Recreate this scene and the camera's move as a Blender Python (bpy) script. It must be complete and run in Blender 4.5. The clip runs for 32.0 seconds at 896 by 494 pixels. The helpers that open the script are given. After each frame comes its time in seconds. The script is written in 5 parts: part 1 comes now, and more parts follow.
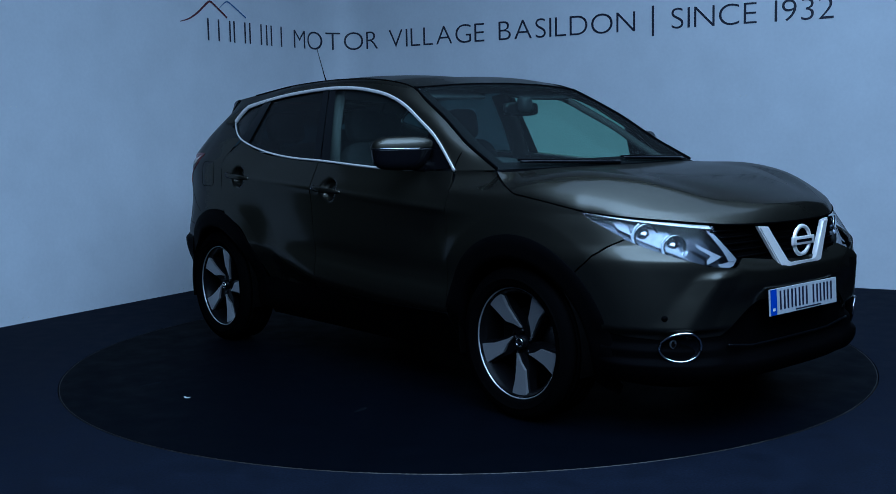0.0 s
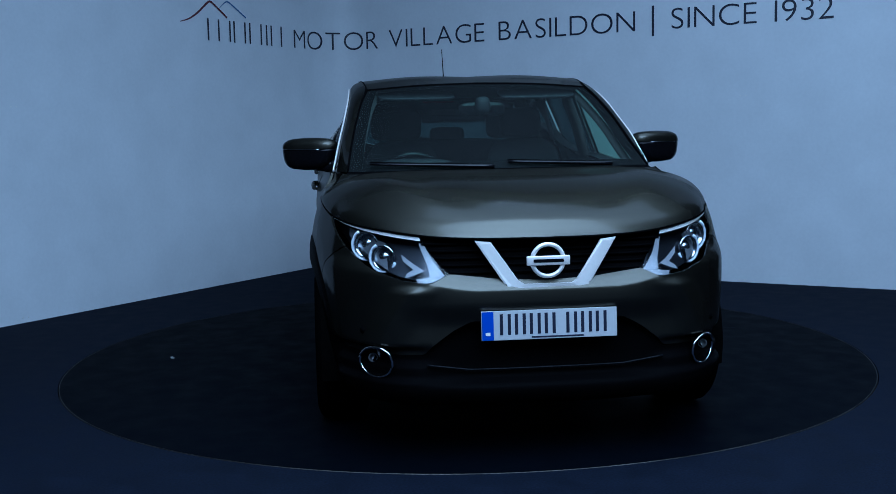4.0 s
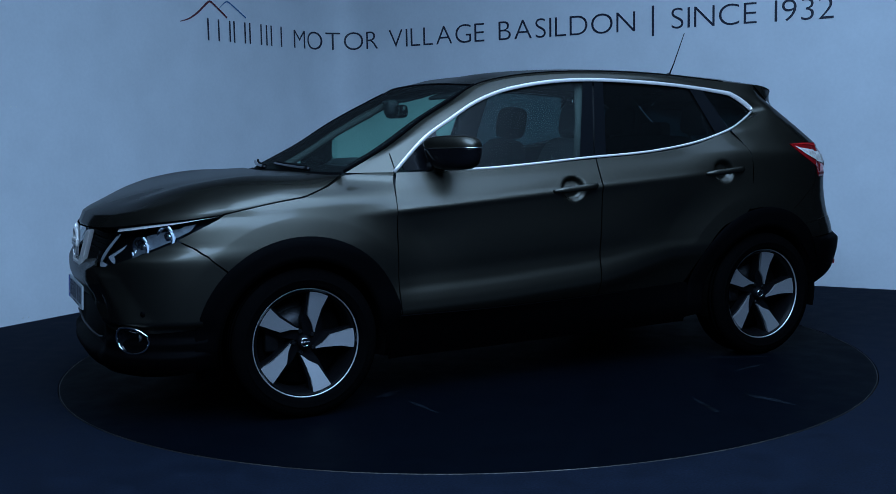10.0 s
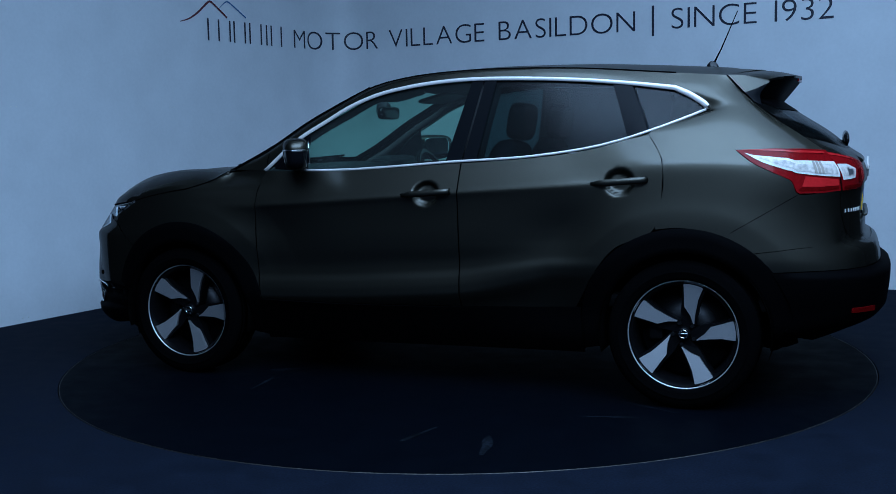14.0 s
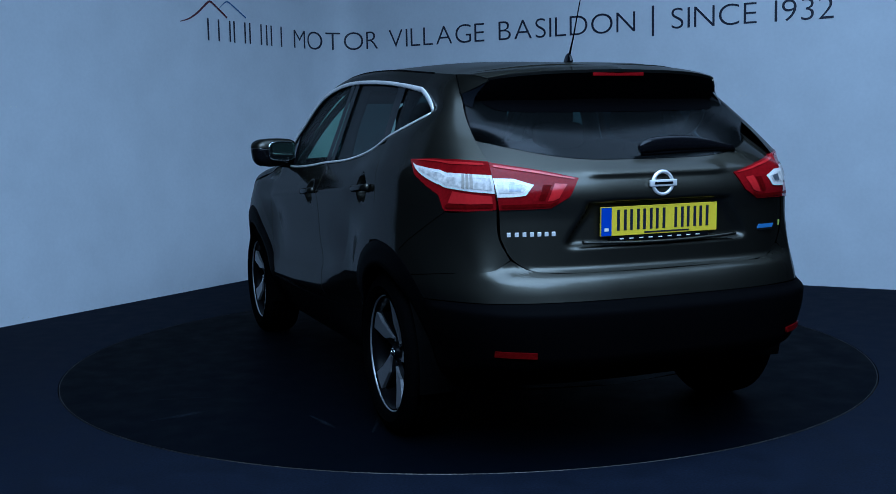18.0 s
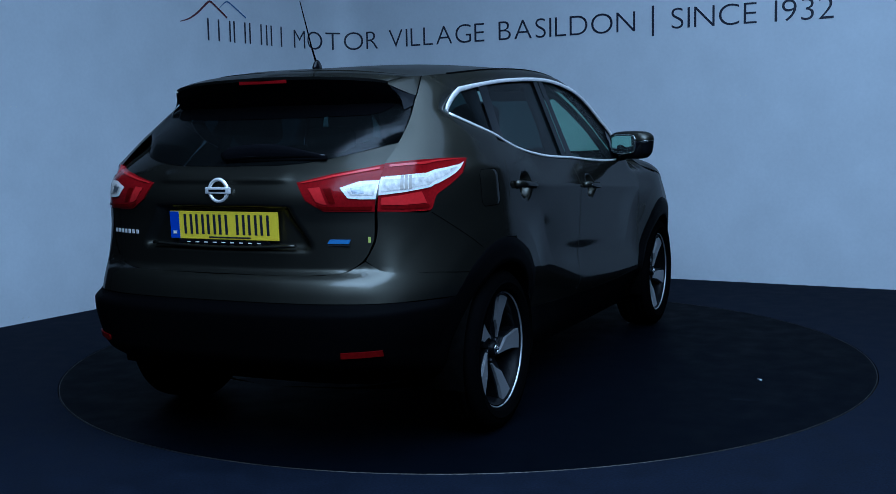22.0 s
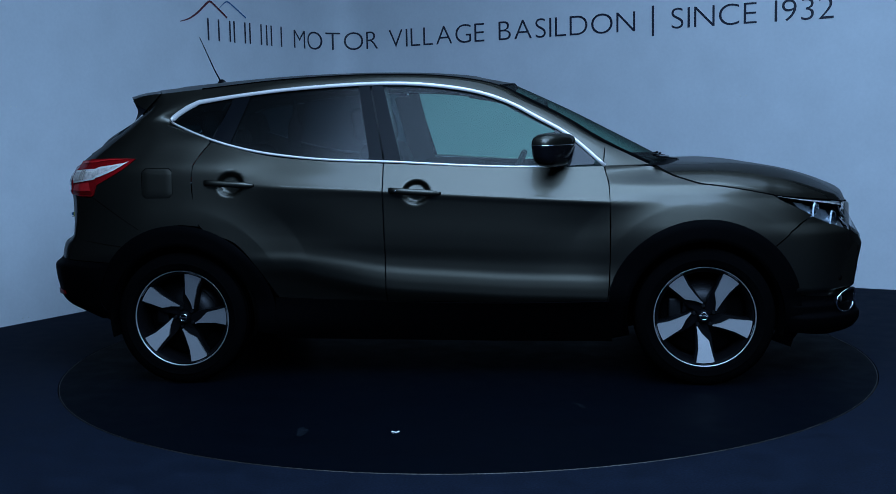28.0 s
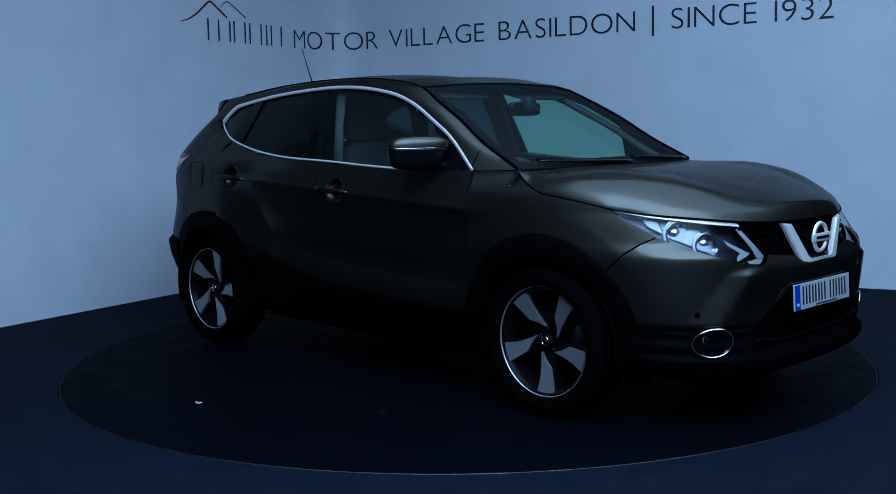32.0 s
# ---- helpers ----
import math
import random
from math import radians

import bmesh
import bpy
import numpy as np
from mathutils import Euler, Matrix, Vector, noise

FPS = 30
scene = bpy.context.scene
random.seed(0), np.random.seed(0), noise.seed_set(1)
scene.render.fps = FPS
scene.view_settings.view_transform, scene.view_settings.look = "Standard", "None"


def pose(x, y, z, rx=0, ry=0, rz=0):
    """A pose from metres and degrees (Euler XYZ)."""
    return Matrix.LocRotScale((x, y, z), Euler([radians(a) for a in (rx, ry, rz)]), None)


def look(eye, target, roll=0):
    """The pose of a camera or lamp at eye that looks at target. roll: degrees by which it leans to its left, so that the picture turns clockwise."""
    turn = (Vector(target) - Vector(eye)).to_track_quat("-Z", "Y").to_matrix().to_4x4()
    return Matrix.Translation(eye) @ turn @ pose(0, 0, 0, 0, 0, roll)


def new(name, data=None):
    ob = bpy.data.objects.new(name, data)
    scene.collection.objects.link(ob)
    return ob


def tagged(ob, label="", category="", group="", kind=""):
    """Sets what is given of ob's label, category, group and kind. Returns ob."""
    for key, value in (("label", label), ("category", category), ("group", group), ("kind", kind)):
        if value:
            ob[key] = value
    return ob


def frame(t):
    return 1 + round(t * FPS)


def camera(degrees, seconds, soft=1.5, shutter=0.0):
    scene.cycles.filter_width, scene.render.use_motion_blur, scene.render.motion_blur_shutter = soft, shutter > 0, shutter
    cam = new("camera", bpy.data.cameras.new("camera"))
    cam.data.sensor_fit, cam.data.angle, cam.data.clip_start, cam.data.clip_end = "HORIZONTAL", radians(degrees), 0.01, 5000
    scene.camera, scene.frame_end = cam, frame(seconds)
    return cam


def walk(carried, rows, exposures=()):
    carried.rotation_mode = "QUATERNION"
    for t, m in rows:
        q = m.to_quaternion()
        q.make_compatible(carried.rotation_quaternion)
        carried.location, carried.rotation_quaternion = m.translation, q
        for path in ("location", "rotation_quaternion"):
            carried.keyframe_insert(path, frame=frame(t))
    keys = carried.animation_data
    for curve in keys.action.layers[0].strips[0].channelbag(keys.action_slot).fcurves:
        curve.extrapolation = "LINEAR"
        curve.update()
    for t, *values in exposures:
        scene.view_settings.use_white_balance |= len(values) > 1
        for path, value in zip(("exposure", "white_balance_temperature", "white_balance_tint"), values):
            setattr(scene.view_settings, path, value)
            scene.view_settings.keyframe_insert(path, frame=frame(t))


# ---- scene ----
# the camera stands still before the turntable
cam = camera(45.79, 32.0, soft=0.85)
STAND = look((0.0, -6.064, 1.268), (-0.01447, -5.06967, 1.16045), -1.185)
walk(cam, [(0.0, STAND), (32.0, STAND)], [(0.0, 0.0, 4000.0, 1.5), (32.0, 0.0, 4000.0, 1.5)])

# a closed room: the world outside gives next to nothing
world = bpy.data.worlds.new("world")
world.use_nodes = True
scene.world = world
world.node_tree.nodes["Background"].inputs[0].default_value = (0.5, 0.6, 0.7, 1)
world.node_tree.nodes["Background"].inputs[1].default_value = 0.01


# the booth's two wall lines: along the west wall to the corner, along the north wall from it
DL, DR = Vector((0.5018, 0.8650, 0)), Vector((0.8793, -0.4763, 0))
CORNER = Vector((-1.222, 4.454, 0))
CEIL = 4.6
SQUARE = math.atan2(DR.y, DR.x)


def area(name, x, y, z, sx, sy, watts):
    d = bpy.data.lights.new(name, "AREA")
    d.shape, d.size, d.size_y, d.energy, d.color = "RECTANGLE", sx, sy, watts, (1.0, 0.97, 0.93)
    ob = new(name, d)
    ob.matrix_world = Matrix.Translation((x, y, z)) @ Matrix.Rotation(SQUARE, 4, "Z")
    return ob


# three luminous ceiling panels, one over the car and two over and behind the camera:
# metres along the north wall, metres from it, the two sides, watts
LIGHTS = [(5.4, 3.1, 5.4, 3.4, 53), (6.6, 6.25, 6.2, 3.1, 205), (7.2, 9.4, 6.6, 3.1, 320)]
LIGHTS = [(*(CORNER + DR * u - DL * v).xy, du, dv, watts) for u, v, du, dv, watts in LIGHTS]
for lx, ly, lw, ll, watts in LIGHTS:
    area("ceiling_lamp", lx, ly, CEIL - 0.06, lw - 0.06, ll - 0.06, watts)


# ---------------------------------------------------------------- materials
def mat(name, color, rough=0.5, metal=0.0, coat=0.0, grain=0.0, scale=40.0, bump=0.0, rvar=0.0, spec=0.5,
        emit=0.0, big=0.0, coords="Object"):
    m = bpy.data.materials.new(name)
    m.use_nodes = True
    nt = m.node_tree
    b = nt.nodes["Principled BSDF"]
    I = b.inputs
    I["Base Color"].default_value = (*color, 1)
    I["Roughness"].default_value, I["Metallic"].default_value = rough, metal
    I["Coat Weight"].default_value, I["Coat Roughness"].default_value = coat, 0.18
    I["Specular IOR Level"].default_value, I["IOR"].default_value = spec, 1.45
    if emit:
        I["Emission Color"].default_value = (*color, 1)
        I["Emission Strength"].default_value = emit
    if grain or bump or rvar or big:
        tc = nt.nodes.new("ShaderNodeTexCoord")
        n1 = nt.nodes.new("ShaderNodeTexNoise")
        n1.inputs["Scale"].default_value, n1.inputs["Detail"].default_value = scale, 6
        n2 = nt.nodes.new("ShaderNodeTexNoise")
        n2.inputs["Scale"].default_value, n2.inputs["Detail"].default_value = scale / 14, 4
        nt.links.new(tc.outputs[coords], n1.inputs["Vector"])
        nt.links.new(tc.outputs[coords], n2.inputs["Vector"])
        last = None
        for n, amount in ((n1, grain), (n2, big)):
            if not amount:
                continue
            r = nt.nodes.new("ShaderNodeMapRange")
            r.inputs["From Min"].default_value, r.inputs["From Max"].default_value = 0.3, 0.7
            r.inputs["To Min"].default_value, r.inputs["To Max"].default_value = 1 - amount, 1 + amount
            nt.links.new(n.outputs["Fac"], r.inputs["Value"])
            mx = nt.nodes.new("ShaderNodeVectorMath")
            mx.operation = "MULTIPLY"
            if last:
                nt.links.new(last, mx.inputs[0])
            else:
                mx.inputs[0].default_value = color
            nt.links.new(r.outputs["Result"], mx.inputs[1])
            last = mx.outputs["Vector"]
        if last:
            nt.links.new(last, I["Base Color"])
        if rvar:
            r = nt.nodes.new("ShaderNodeMapRange")
            r.inputs["From Min"].default_value, r.inputs["From Max"].default_value = 0.3, 0.7
            r.inputs["To Min"].default_value, r.inputs["To Max"].default_value = max(0.02, rough - rvar), rough + rvar
            nt.links.new(n2.outputs["Fac"], r.inputs["Value"])
            nt.links.new(r.outputs["Result"], I["Roughness"])
        if bump:
            bp = nt.nodes.new("ShaderNodeBump")
            bp.inputs["Strength"].default_value, bp.inputs["Distance"].default_value = bump, 0.002
            nt.links.new(n1.outputs["Fac"], bp.inputs["Height"])
            nt.links.new(bp.outputs["Normal"], I["Normal"])
    return m


WALL = mat("wall_paint", (0.70, 0.72, 0.74), 0.42, grain=0.02, big=0.04, scale=40, bump=0.05, spec=0.5)
FLOOR = mat("floor_vinyl", (0.0066, 0.0084, 0.0156), 0.75, grain=0.45, big=0.2, scale=110, bump=0.12, rvar=0.08, spec=0.03)
DISC = mat("turntable_vinyl", (0.0013, 0.0019, 0.0037), 0.6, grain=0.25, big=0.12, scale=90, bump=0.1, rvar=0.08, spec=0.012)
STEEL = mat("steel_edge", (0.06, 0.057, 0.05), 0.55, 1.0, grain=0.5, big=0.5, scale=60)
CEILING = mat("ceiling_paint", (0.55, 0.55, 0.56), 0.8, grain=0.03, scale=30)
INK = mat("dark_vinyl_letters", (0.010, 0.012, 0.030), 0.45, grain=0.1, scale=50)
INK_RED = mat("maroon_vinyl", (0.09, 0.012, 0.020), 0.45, grain=0.1, scale=50)
INK_BLUE = mat("blue_vinyl", (0.05, 0.12, 0.30), 0.45, grain=0.1, scale=50)
PAINT = mat("bronze_grey_metallic_paint", (0.079, 0.076, 0.060), 0.41, 1.0, coat=0.36, grain=0.25, scale=900, big=0.02)
PAINT.node_tree.nodes["Principled BSDF"].inputs["Specular Tint"].default_value = (0.06, 0.06, 0.055, 1)
PAINT.node_tree.nodes["Principled BSDF"].inputs["Coat Roughness"].default_value = 0.11
TRIM = mat("black_textured_plastic", (0.0012, 0.0012, 0.0015), 0.6, grain=0.2, scale=300, bump=0.25, spec=0.02)
PILLAR = mat("pillar_black", (0.004, 0.0045, 0.006), 0.3, grain=0.1, scale=200, spec=0.1)
SATIN = mat("satin_chrome", (0.95, 0.92, 0.87), 0.36, 0.40, grain=0.02, scale=90)
GLOSS = mat("gloss_black", (0.004, 0.004, 0.005), 0.16, grain=0.1, scale=200, spec=0.35)
RUBBER = mat("tyre_rubber", (0.0018, 0.0018, 0.002), 0.7, grain=0.3, scale=120, bump=0.3, spec=0.0)
CHROME = mat("chrome", (0.80, 0.80, 0.80), 0.12, 1.0, grain=0.02, scale=80)
ALLOY = mat("machined_alloy", (0.66, 0.66, 0.67), 0.46, 0.9, grain=0.05, scale=220)
ALLOY.node_tree.nodes["Principled BSDF"].inputs["Specular Tint"].default_value = (0.12, 0.12, 0.12, 1)
RIMBLACK = mat("black_alloy_paint", (0.003, 0.003, 0.0035), 0.35, 0.0, spec=0.1, grain=0.1, scale=200)
DARK = mat("dark_underbody", (0.002, 0.002, 0.002), 0.85, grain=0.3, scale=30, spec=0.0)


def pane(name, tint, gloss=1.0, haze=0.0, rough=0.22):
    """A thin pane: tinted see-through with a pale diffuse film that imitates haze, and the mirror gloss of glass laid
    over it.
    """
    m = bpy.data.materials.new(name)
    m.use_nodes = True
    nt = m.node_tree
    nt.nodes.remove(nt.nodes["Principled BSDF"])
    see, shine, mix, lw, power, gain = (nt.nodes.new("ShaderNode" + k) for k in ("BsdfTransparent", "BsdfGlossy", "MixShader", "LayerWeight", "Math", "Math"))
    see.inputs["Color"].default_value = (*tint, 1)
    shine.inputs["Color"].default_value, shine.inputs["Roughness"].default_value = (gloss, gloss, gloss, 1), rough
    lw.inputs["Blend"].default_value = 0.5
    power.operation, gain.operation = "POWER", "MULTIPLY_ADD"
    power.inputs[1].default_value, gain.inputs[1].default_value, gain.inputs[2].default_value = 5.0, 0.90, 0.06
    nt.links.new(lw.outputs["Facing"], power.inputs[0])
    nt.links.new(power.outputs[0], gain.inputs[0])
    nt.links.new(gain.outputs[0], mix.inputs[0])
    # pale diffuse colour added to the pane stands in for veiling light
    film, laid = nt.nodes.new("ShaderNodeBsdfDiffuse"), nt.nodes.new("ShaderNodeAddShader")
    film.inputs["Color"].default_value = (haze * 0.9, haze, haze, 1)
    nt.links.new(see.outputs[0], laid.inputs[0])
    nt.links.new(film.outputs[0], laid.inputs[1])
    nt.links.new(laid.outputs[0] if haze else see.outputs[0], mix.inputs[1])
    nt.links.new(shine.outputs[0], mix.inputs[2])
    nt.links.new(mix.outputs[0], nt.nodes["Material Output"].inputs["Surface"])
    return m


GLASS = pane("clear_glass", (0.68, 0.86, 0.75), 0.18, 0.014, 0.25)
SCREEN = pane("windscreen_glass", (0.66, 0.85, 0.74), 0.05, 0.010, 0.45)
TINT = pane("privacy_glass", (0.070, 0.094, 0.108), 0.32, 0.003, 0.2)
LENS = pane("lamp_lens", (0.93, 0.95, 0.97), 0.22, 0.0, 0.12)
HOUSING = mat("lamp_housing", (0.060, 0.064, 0.075), 0.3, 1.0, grain=0.08, scale=120)
REDLENS = mat("red_lamp_lens", (0.17, 0.002, 0.004), 0.2, spec=0.22, grain=0.15, scale=90)
DEEPRED = mat("dark_red_lamp_lens", (0.085, 0.001, 0.0015), 0.3, spec=0.03, grain=0.2, scale=70)
GUIDE = mat("lamp_light_guide", (0.31, 0.32, 0.34), 0.45, 0.35, grain=0.06, scale=120)
BRIGHT = mat("bright_lamp_reflector", (0.26, 0.275, 0.30), 0.38, 0.8, grain=0.2, scale=45)
BOWL = mat("lamp_bowl", (0.30, 0.31, 0.33), 0.3, 0.7, grain=0.35, scale=60)
WHITELENS = mat("white_lamp_lens", (0.86, 0.82, 0.75), 0.15, coat=0.6, grain=0.1, scale=120)
LENSBOWL = mat("frosted_lamp_bowl", (0.66, 0.62, 0.56), 0.25, coat=0.6, grain=0.35, scale=45)
REFLECTOR = mat("lamp_reflector", (0.62, 0.64, 0.67), 0.18, 1.0, grain=0.03, scale=90)
PILLARTRIM = mat("grey_pillar_trim", (0.07, 0.07, 0.068), 0.8, grain=0.05, scale=200, bump=0.1)
SEAT = mat("charcoal_seat_cloth", (0.018, 0.019, 0.022), 0.85, grain=0.25, scale=260, bump=0.3)
DASH = mat("dark_dashboard", (0.014, 0.015, 0.018), 0.6, grain=0.2, scale=220, bump=0.2)
HEADLINER = mat("grey_headliner", (0.20, 0.20, 0.195), 0.9, grain=0.05, scale=200, bump=0.1)
PLATE_W = mat("white_plate", (0.48, 0.49, 0.50), 0.35, grain=0.03, scale=90)
PLATE_Y = mat("yellow_plate", (0.80, 0.62, 0.010), 0.35, grain=0.03, scale=90)
PLATE_B = mat("blue_plate_band", (0.02, 0.06, 0.45), 0.35, grain=0.03, scale=90)
BADGE_BLUE = mat("blue_badge", (0.10, 0.22, 0.52), 0.3, 0.2, grain=0.03, scale=90)
BRAKE = mat("brake_disc_steel", (0.035, 0.035, 0.037), 0.45, 1.0, grain=0.1, scale=150)
AMBER = mat("bulb_window", (0.42, 0.38, 0.32), 0.2, grain=0.1, scale=90)
SCRAP = mat("white_paper", (0.75, 0.76, 0.74), 0.8, grain=0.05, scale=300)
LAMPGLOW = mat("lamp_panel", (1.0, 0.98, 0.95), 0.5, emit=0.3)


# ---------------------------------------------------------------- helpers
def part(name, bm, material, parent, label="", smooth=True, flip=False):
    me = bpy.data.meshes.new(name)
    if flip:
        bmesh.ops.reverse_faces(bm, faces=bm.faces[:])
    bm.to_mesh(me)
    bm.free()
    if smooth:
        me.shade_smooth()
    me.materials.append(material)
    ob = new(name, me)
    if parent:
        ob.parent = parent
    if label:
        tagged(ob, label)
    return ob


def box_into(bm, size, m, bevel=0.0):
    r = bmesh.ops.create_cube(bm, size=1.0, matrix=m @ Matrix.Diagonal((*size, 1)))
    if bevel:
        vs = set(r["verts"])
        es = [e for e in bm.edges if e.verts[0] in vs and e.verts[1] in vs]
        bmesh.ops.bevel(bm, geom=es, offset=bevel, segments=2, affect="EDGES", profile=0.6)


def box(size, m=None, bevel=0.0):
    bm = bmesh.new()
    box_into(bm, size, m or Matrix(), bevel)
    return bm


def lathe(profile, n=48, axis="Y"):
    """Turn (radius, along) pairs round an axis."""
    bm = bmesh.new()
    rings = []
    for r, a in profile:
        ring = []
        for i in range(n):
            u = 2 * math.pi * i / n
            c, s = r * math.cos(u), r * math.sin(u)
            ring.append(bm.verts.new((c, a, s) if axis == "Y" else (c, s, a) if axis == "Z" else (a, c, s)))
        rings.append(ring)
    for a, b in zip(rings, rings[1:]):
        for i in range(n):
            bm.faces.new((a[i], a[(i + 1) % n], b[(i + 1) % n], b[i]))
    bmesh.ops.recalc_face_normals(bm, faces=bm.faces[:])
    return bm


def prism(outline, depth, m=None):
    """A plate from a 2D outline, its depth along +z, then moved by m."""
    bm = bmesh.new()
    lo = [bm.verts.new((x, y, 0)) for x, y in outline]
    hi = [bm.verts.new((x, y, depth)) for x, y in outline]
    bm.faces.new(lo)
    bm.faces.new(hi)
    n = len(lo)
    for i in range(n):
        bm.faces.new((lo[i], lo[(i + 1) % n], hi[(i + 1) % n], hi[i]))
    bmesh.ops.recalc_face_normals(bm, faces=bm.faces[:])
    if m:
        bm.transform(m)
    return bm


def tube(points, radius, n=10, closed=False, flat=1.0):
    """A bar of round (or flattened) section along points."""
    bm = bmesh.new()
    pts = [Vector(p) for p in points]
    rings = []
    for i, p in enumerate(pts):
        a = pts[i - 1] if i or closed else p
        b = pts[(i + 1) % len(pts)] if i + 1 < len(pts) or closed else p
        d = (b - a).normalized()
        up = Vector((0, 0, 1)) if abs(d.z) < 0.9 else Vector((1, 0, 0))
        s = d.cross(up).normalized()
        w = s.cross(d)
        r = radius[i] if isinstance(radius, (list, tuple)) else radius
        rings.append([bm.verts.new(p + s * (r * flat * math.cos(k * 2 * math.pi / n)) + w * (r * math.sin(k * 2 * math.pi / n)))
                      for k in range(n)])
    m = len(rings)
    for i in range(m if closed else m - 1):
        a, b = rings[i], rings[(i + 1) % m]
        for k in range(n):
            bm.faces.new((a[k], a[(k + 1) % n], b[(k + 1) % n], b[k]))
    if not closed:
        bm.faces.new(rings[0])
        bm.faces.new(rings[-1])
    bmesh.ops.recalc_face_normals(bm, faces=bm.faces[:])
    return bm


def curve_through(pts, n):
    """n+1 points along a smooth curve through pts, at even lengths."""
    P = np.array(pts, float)
    if len(P) == 2:
        return [tuple(P[0] + (P[1] - P[0]) * i / n) for i in range(n + 1)]
    E = np.vstack([2 * P[0] - P[1], P, 2 * P[-1] - P[-2]])
    out = []
    for i in range(len(P) - 1):
        p0, p1, p2, p3 = E[i:i + 4]
        k0, k1, k2 = (max(np.linalg.norm(b - a), 1e-6) ** 0.5 for a, b in ((p0, p1), (p1, p2), (p2, p3)))
        m1 = (p2 - p1) + k1 * ((p1 - p0) / k0 - (p2 - p0) / (k0 + k1))
        m2 = (p2 - p1) + k1 * ((p3 - p2) / k2 - (p3 - p1) / (k1 + k2))
        for u in np.linspace(0, 1, 13)[:-1]:
            h = u * u * (3 - 2 * u)
            out.append((1 - h) * p1 + h * p2 + u * (1 - u) ** 2 * m1 - u * u * (1 - u) * m2)
    out.append(P[-1])
    out = np.array(out)
    d = np.concatenate([[0], np.cumsum(np.linalg.norm(np.diff(out, axis=0), axis=1))])
    u = np.linspace(0, d[-1], n + 1)
    return [tuple(np.interp(a, d, out[:, k]) for k in range(P.shape[1])) for a in u]


def coons(bottom, top, left, right, nu, nv, smooth=True):
    """Points of a four-sided patch; bottom and top run left to right, left and right run upwards."""
    def line(p, n):
        if len(p) == n + 1:
            return np.array(p, float)
        return np.array(curve_through(p, n)) if smooth else np.array(poly(p, n))
    b, t, l, r = line(bottom, nu), line(top, nu), line(left, nv), line(right, nv)
    U, V = np.linspace(0, 1, nu + 1)[:, None], np.linspace(0, 1, nv + 1)
    rows = []
    for j, v in enumerate(V):
        ruled = (1 - v) * b + v * t
        side = (1 - U) * l[j] + U * r[j]
        corner = (1 - U) * (1 - v) * b[0] + U * (1 - v) * b[-1] + (1 - U) * v * t[0] + U * v * t[-1]
        rows.append(ruled + side - corner)
    return rows


def poly(p, n):
    P = np.array(p, float)
    d = np.concatenate([[0], np.cumsum(np.linalg.norm(np.diff(P, axis=0), axis=1))])
    u = np.linspace(0, d[-1], n + 1)
    return [tuple(np.interp(a, d, P[:, k]) for k in range(P.shape[1])) for a in u]


def sheet(rows, thick=0.0, inward=None, mirror=False):
    """A mesh from rows of points; thick > 0 turns its rim inwards by that much."""
    bm = bmesh.new()
    sgn = -1 if mirror else 1
    V = [[bm.verts.new((p[0], sgn * p[1], p[2])) for p in row] for row in rows]
    for a, b in zip(V, V[1:]):
        for i in range(len(a) - 1):
            bm.faces.new((a[i], a[i + 1], b[i + 1], b[i]) if not mirror else (b[i], b[i + 1], a[i + 1], a[i]))
    bm.normal_update()
    if thick:
        rim = V[0][:] + [r[-1] for r in V[1:]] + V[-1][-2::-1] + [r[0] for r in V[-2:0:-1]]
        way = sum((v.co - Vector((0, 0, 0.7))).dot(v.normal) for row in V for v in row)
        way = thick if way > 0 else -thick
        low = [bm.verts.new(v.co - v.normal * way) for v in rim]
        rim = [bm.verts.new(v.co) for v in rim]     # own edge, so that the shading breaks there
        n = len(rim)
        for i in range(n):
            f = (rim[i], low[i], low[(i + 1) % n], rim[(i + 1) % n])
            bm.faces.new(f if not mirror else f[::-1])
    return bm


def flip_out(bm, centre):
    """Turn faces away from a centre point."""
    bm.normal_update()
    s = sum((f.calc_center_median() - Vector(centre)).dot(f.normal) * f.calc_area() for f in bm.faces)
    if s < 0:
        bmesh.ops.reverse_faces(bm, faces=bm.faces[:])
    return bm


# ---------------------------------------------------------------- the booth: two walls with a rounded corner, floor, ceiling
RND = 0.42
TURN = math.acos(DL.dot(DR))
TAN = RND * math.tan(TURN / 2)
ARC = RND * TURN
NL, NR = Vector((DL.y, -DL.x, 0)), Vector((-0.4763, -0.8793, 0))       # into the room
LEN_L, LEN_R, HIGH = 4.4, 5.7, CEIL
ROOM_L, ROOM_R = 13.5, 12.2


def wall_at(u):
    """Foot and inward normal at u metres along the wall; 0 is the middle of the rounded corner."""
    if u < -ARC / 2:
        return CORNER - DL * (TAN - u - ARC / 2), NL
    if u > ARC / 2:
        return CORNER + DR * (TAN + u - ARC / 2), NR
    a = (u + ARC / 2) / RND
    c = CORNER - DL * TAN + NL * RND
    n = Matrix.Rotation(-a, 3, "Z") @ NL
    return c - n * RND, n


